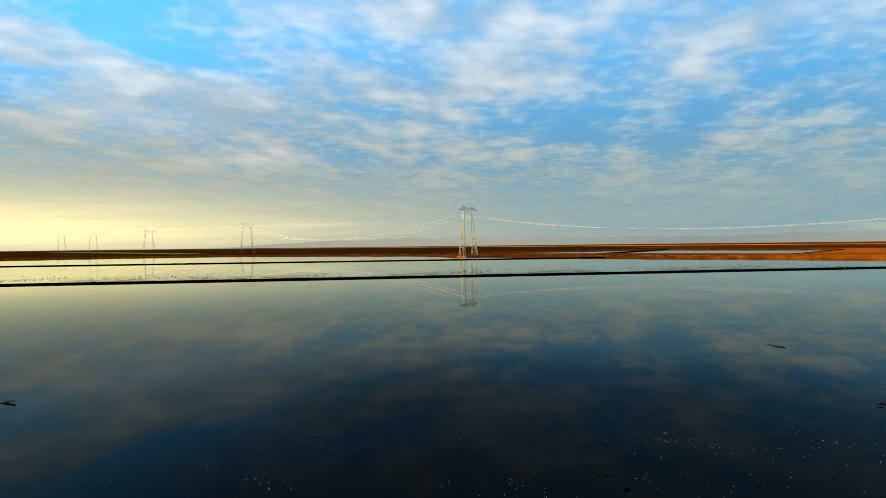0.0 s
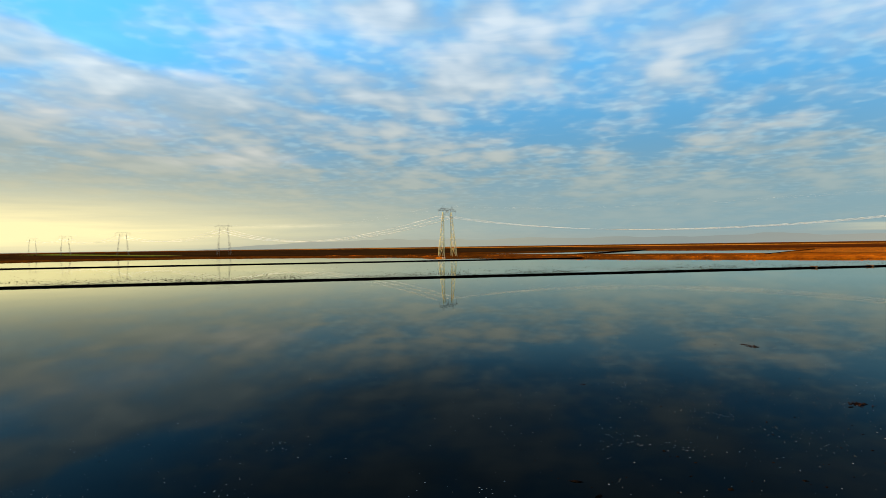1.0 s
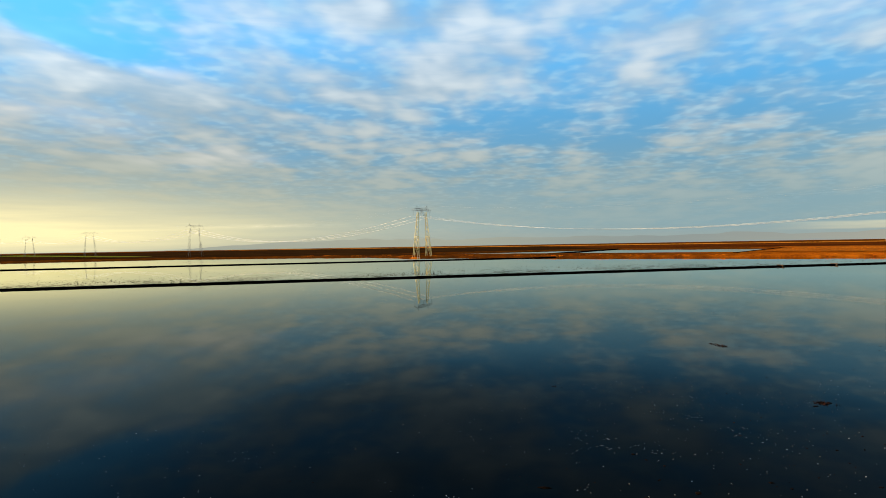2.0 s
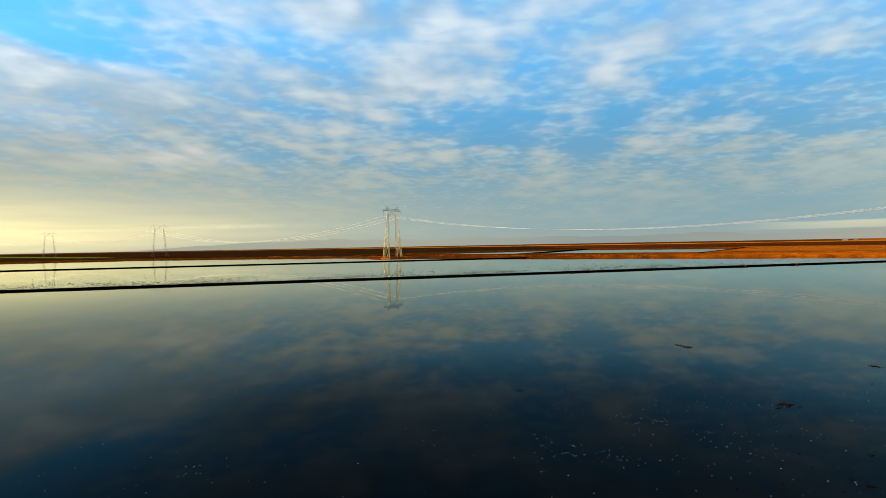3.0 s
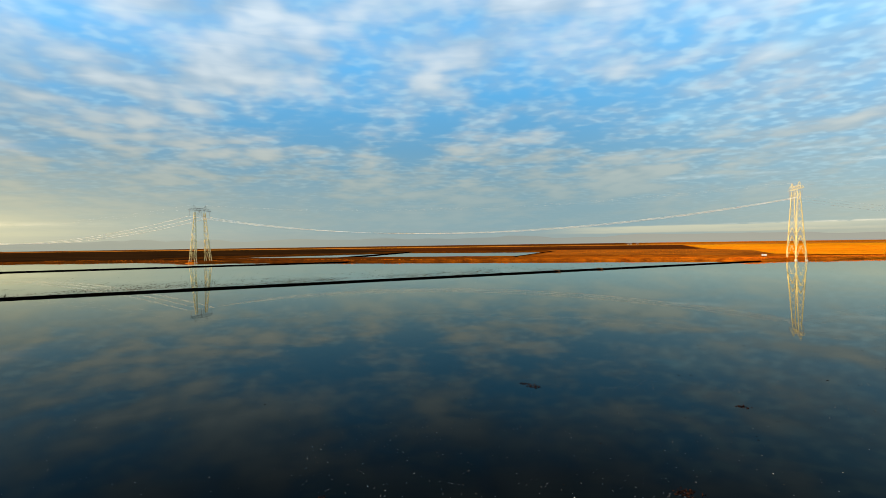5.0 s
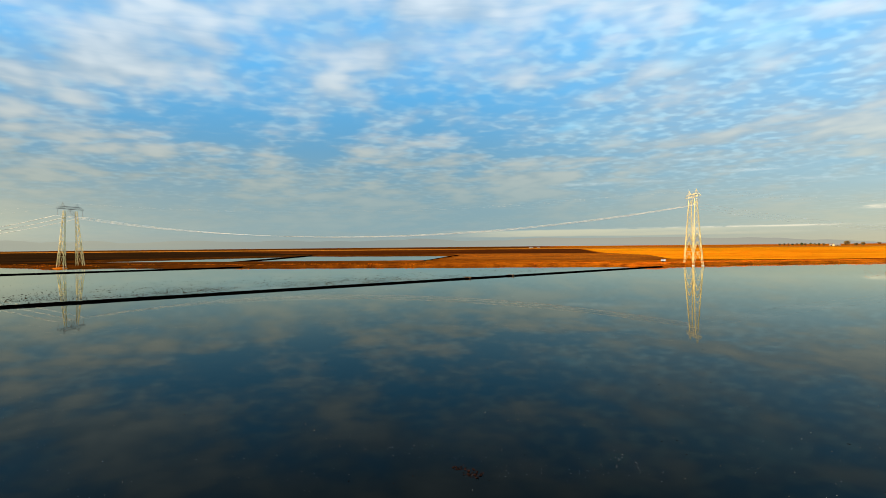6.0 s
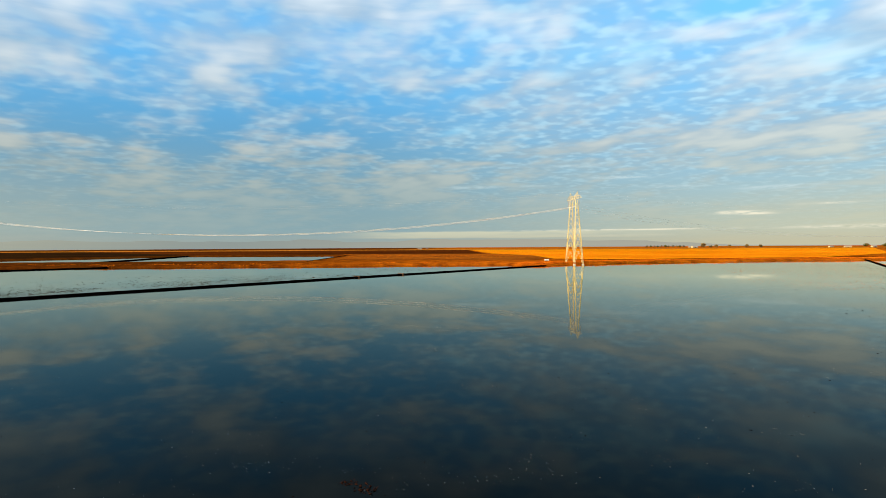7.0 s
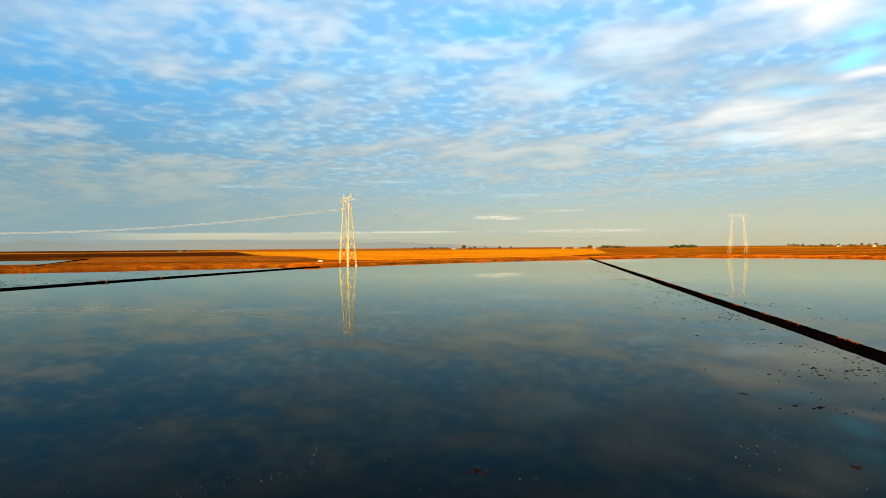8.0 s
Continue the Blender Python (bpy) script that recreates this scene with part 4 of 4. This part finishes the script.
def lumps(name, spots, sizes, mat, label, category, flat=0.5, seed=0):
    """Small irregular lumps as one object."""
    rng = np.random.default_rng(seed)
    base = np.array([(1, 0, 0), (0, 1, 0), (-1, 0, 0), (0, -1, 0), (0.5, 0.5, 0.8), (-0.6, 0.2, 0.9), (0.1, -0.6, 0.7), (0, 0, -0.8)])
    tri = [(0, 1, 4), (1, 5, 4), (1, 2, 5), (2, 3, 5), (3, 6, 5), (3, 0, 6), (0, 4, 6), (4, 5, 6), (1, 0, 7), (2, 1, 7), (3, 2, 7), (0, 3, 7)]
    verts, faces = [], []
    for i, ((x, y), s) in enumerate(zip(spots, sizes)):
        w = rng.uniform(0, 6.28)
        p = base * rng.uniform(0.6, 1.3, base.shape) * np.array([s, s * rng.uniform(0.35, 1), s * flat])
        c, q = math.cos(w), math.sin(w)
        verts += np.column_stack([x + p[:, 0] * c - p[:, 1] * q, y + p[:, 0] * q + p[:, 1] * c, p[:, 2]]).tolist()
        faces += [tuple(8 * i + j for j in t) for t in tri]
    return tagged(mesh_object(name, verts, faces, mat), label, category, kind="stuff")


lumps("shallows_specks", SPECK_SPOTS, np.minimum(0.05 + rng.gamma(2.0, 0.045, len(SPECK_SPOTS)), 0.24), DARK_SPECK, "dark flat specks in shallow water, in place of ducks and stubble", "stubble", 0.35, 6)

# fine pinkish stubble in the shallows by the far shore
ux, uy = rng.uniform(70, 300, 16000), rng.uniform(180, 432, 16000)
ok = (outside(ux, uy, MAIN_POND) < -1.5) & (value_noise(ux / 30, uy / 40, 82) > -0.5 + 0.9 * rng.random(16000)) & (ux < 200 + 0.58 * (uy - 350)) & (ux > 0.44 * (uy - 44) - 10)
far_stubble = np.column_stack([ux, uy])[ok]
lumps("shallows_specks", far_stubble, rng.uniform(0.05, 0.16, len(far_stubble)), PINK_STUBBLE, "sparse pinkish stubble in the shallows by the far bank", "stubble", 0.5, 7)

# clods of mud strewn in the water beside the second levee
n = 6500
ys = 20 + 310 * rng.uniform(0, 1, n) ** 1.5
off = rng.gamma(1.7, 4.2, n) + 1.2
spots = np.column_stack([239 + 0.601 * (ys - 408) - off * 0.857, ys + off * 0.515])
keep = value_noise(spots[:, 0] / 7, spots[:, 1] / 7, 91) > 0.12
near_y, near_off = rng.uniform(60, 150, 1200), rng.gamma(2.2, 2.6, 1200) + 1.5
near = np.column_stack([239 + 0.601 * (near_y - 408) - near_off * 0.857, near_y + near_off * 0.515])
near = near[value_noise(near[:, 0] / 4, near[:, 1] / 4, 93) > 0.1]
back = np.column_stack([239 + 0.601 * (ys - 408) + (off + 0.5) * 0.857, ys - off * 0.515])
spots = np.concatenate([spots[keep], near, back[value_noise(back[:, 0] / 9, back[:, 1] / 9, 92) > 0.62]])
lumps("mud_clods", spots, np.minimum(0.035 + rng.gamma(1.1, 0.044, len(spots)), 0.28), CLOD, "dark mud clods strewn in shallow water", "clods", 0.2, 8)

# pale flecks of foam and straw floating in loose rafts
centres = [(-28.2, 17.2), (-27.2, 19.0), (-25.0, 21.6), (-22.2, 22.7), (-24.7, 26.7), (-11.7, 44.8), (-11.0, 38.7), (-13.2, 38.0), (-7.3, 43.7), (-14.5, 38.6),
           (-15.6, 69.1), (-14.3, 70.3), (-10.9, 70.1), (-8.8, 72.8), (-17.5, 71.1), (-13.6, 28.9), (-16.6, 27.9), (-6.9, 51.5), (-2.3, 72.1), (8.8, 71.7), (1.2, 77.1), (6.3, 76.9), (-18.6, 64.8), (-22, 71.7), (11.7, 65.6), (-8.1, 70.9)]
flecks = np.concatenate([np.column_stack([rng.normal(c[0], 0.9, m), rng.normal(c[1], 0.5, m)]) for c in centres for m in (int(rng.integers(6, 20)),)]
                        + [np.column_stack([rng.uniform(-60, 45, 700), rng.uniform(12, 110, 700)])]
                        + [np.column_stack([rng.normal(-9, 9, 420), rng.normal(46, 9, 420)])])
extra = np.column_stack([rng.uniform(-60, 45, 9000), rng.uniform(10, 125, 9000)])
extra = extra[value_noise(extra[:, 0] / 5, extra[:, 1] / 4, 97) > 0.25]
flecks = np.concatenate([flecks, extra])
lumps("floating_flecks", flecks, np.minimum(rng.gamma(1.8, 0.010, len(flecks)) + 0.012, 0.04), FOAM, "pale flecks of foam and straw on dark water", "flotsam", 0.5, 9)

bits = np.column_stack([rng.uniform(-40, 45, 1500), rng.uniform(20, 120, 1500)])
bits = bits[value_noise(bits[:, 0] / 6, bits[:, 1] / 5, 98) > 0.15]
lumps("floating_bits", bits, rng.gamma(1.6, 0.014, len(bits)) + 0.015, CLOD, "dark bits of straw and mud on the water", "flotsam", 0.2, 10)


def weed_clump(x, y, size, seed):
    rng = np.random.default_rng(seed)
    pts = rng.normal(0, size * 0.45, (26, 2))
    base = new("weed_clump")
    base.location = (x, y, 0)
    ob = lumps("weed_mat", pts, rng.uniform(0.05, 0.16, 26) * size * 1.6, WEED, "tangled reddish weed mat", "", 0.5, seed)
    stalks = tuft_field("stalks", np.column_stack([pts[:14], 0 * pts[:14, 0]]), 0.22 * size, WEED, "thin reddish stalks", "", 2, 0.05, 1.2, seed)
    for o in (ob, stalks):
        o.parent = base
    tagged(base, "reddish clump of floating weed on the water", "weed clump", "weed clumps")


for i, (x, y, s) in enumerate(((-6.2, 52.3, 0.5), (-20.7, 46.9, 0.16), (-2.4, 67.5, 0.4), (-16.3, 69.0, 0.5), (-17.1, 69.7, 0.34), (19.6, 73.6, 0.26), (13.4, 61.8, 0.3))):
    weed_clump(x, y, s, 200 + i)


def drift_log(x, y, length, turn):
    bm = bmesh.new()
    made = bmesh.ops.create_cone(bm, cap_ends=True, segments=9, radius1=0.13, radius2=0.05, depth=length, matrix=pose(0, 0, 0, 0, 90, 0))
    bmesh.ops.subdivide_edges(bm, edges=[e for e in bm.edges if e.calc_length() > length * 0.5], cuts=6)
    for v in bm.verts:
        v.co.z += 0.12 * math.sin(v.co.x * 2.2) + 0.02 * noise.noise(v.co * 3)
        v.co.y += 0.1 * math.sin(v.co.x * 1.4 + 1)
    me = bpy.data.meshes.new("drift_branch")
    bm.to_mesh(me)
    bm.free()
    me.materials.append(WOOD)
    ob = new("drift_branch", me)
    ob.matrix_basis = pose(x, y, 0.03, 0, 0, turn)
    tagged(ob, "dark crooked branch lying in the water", "branch")


drift_log(-45.4, 17.7, 1.3, 40)
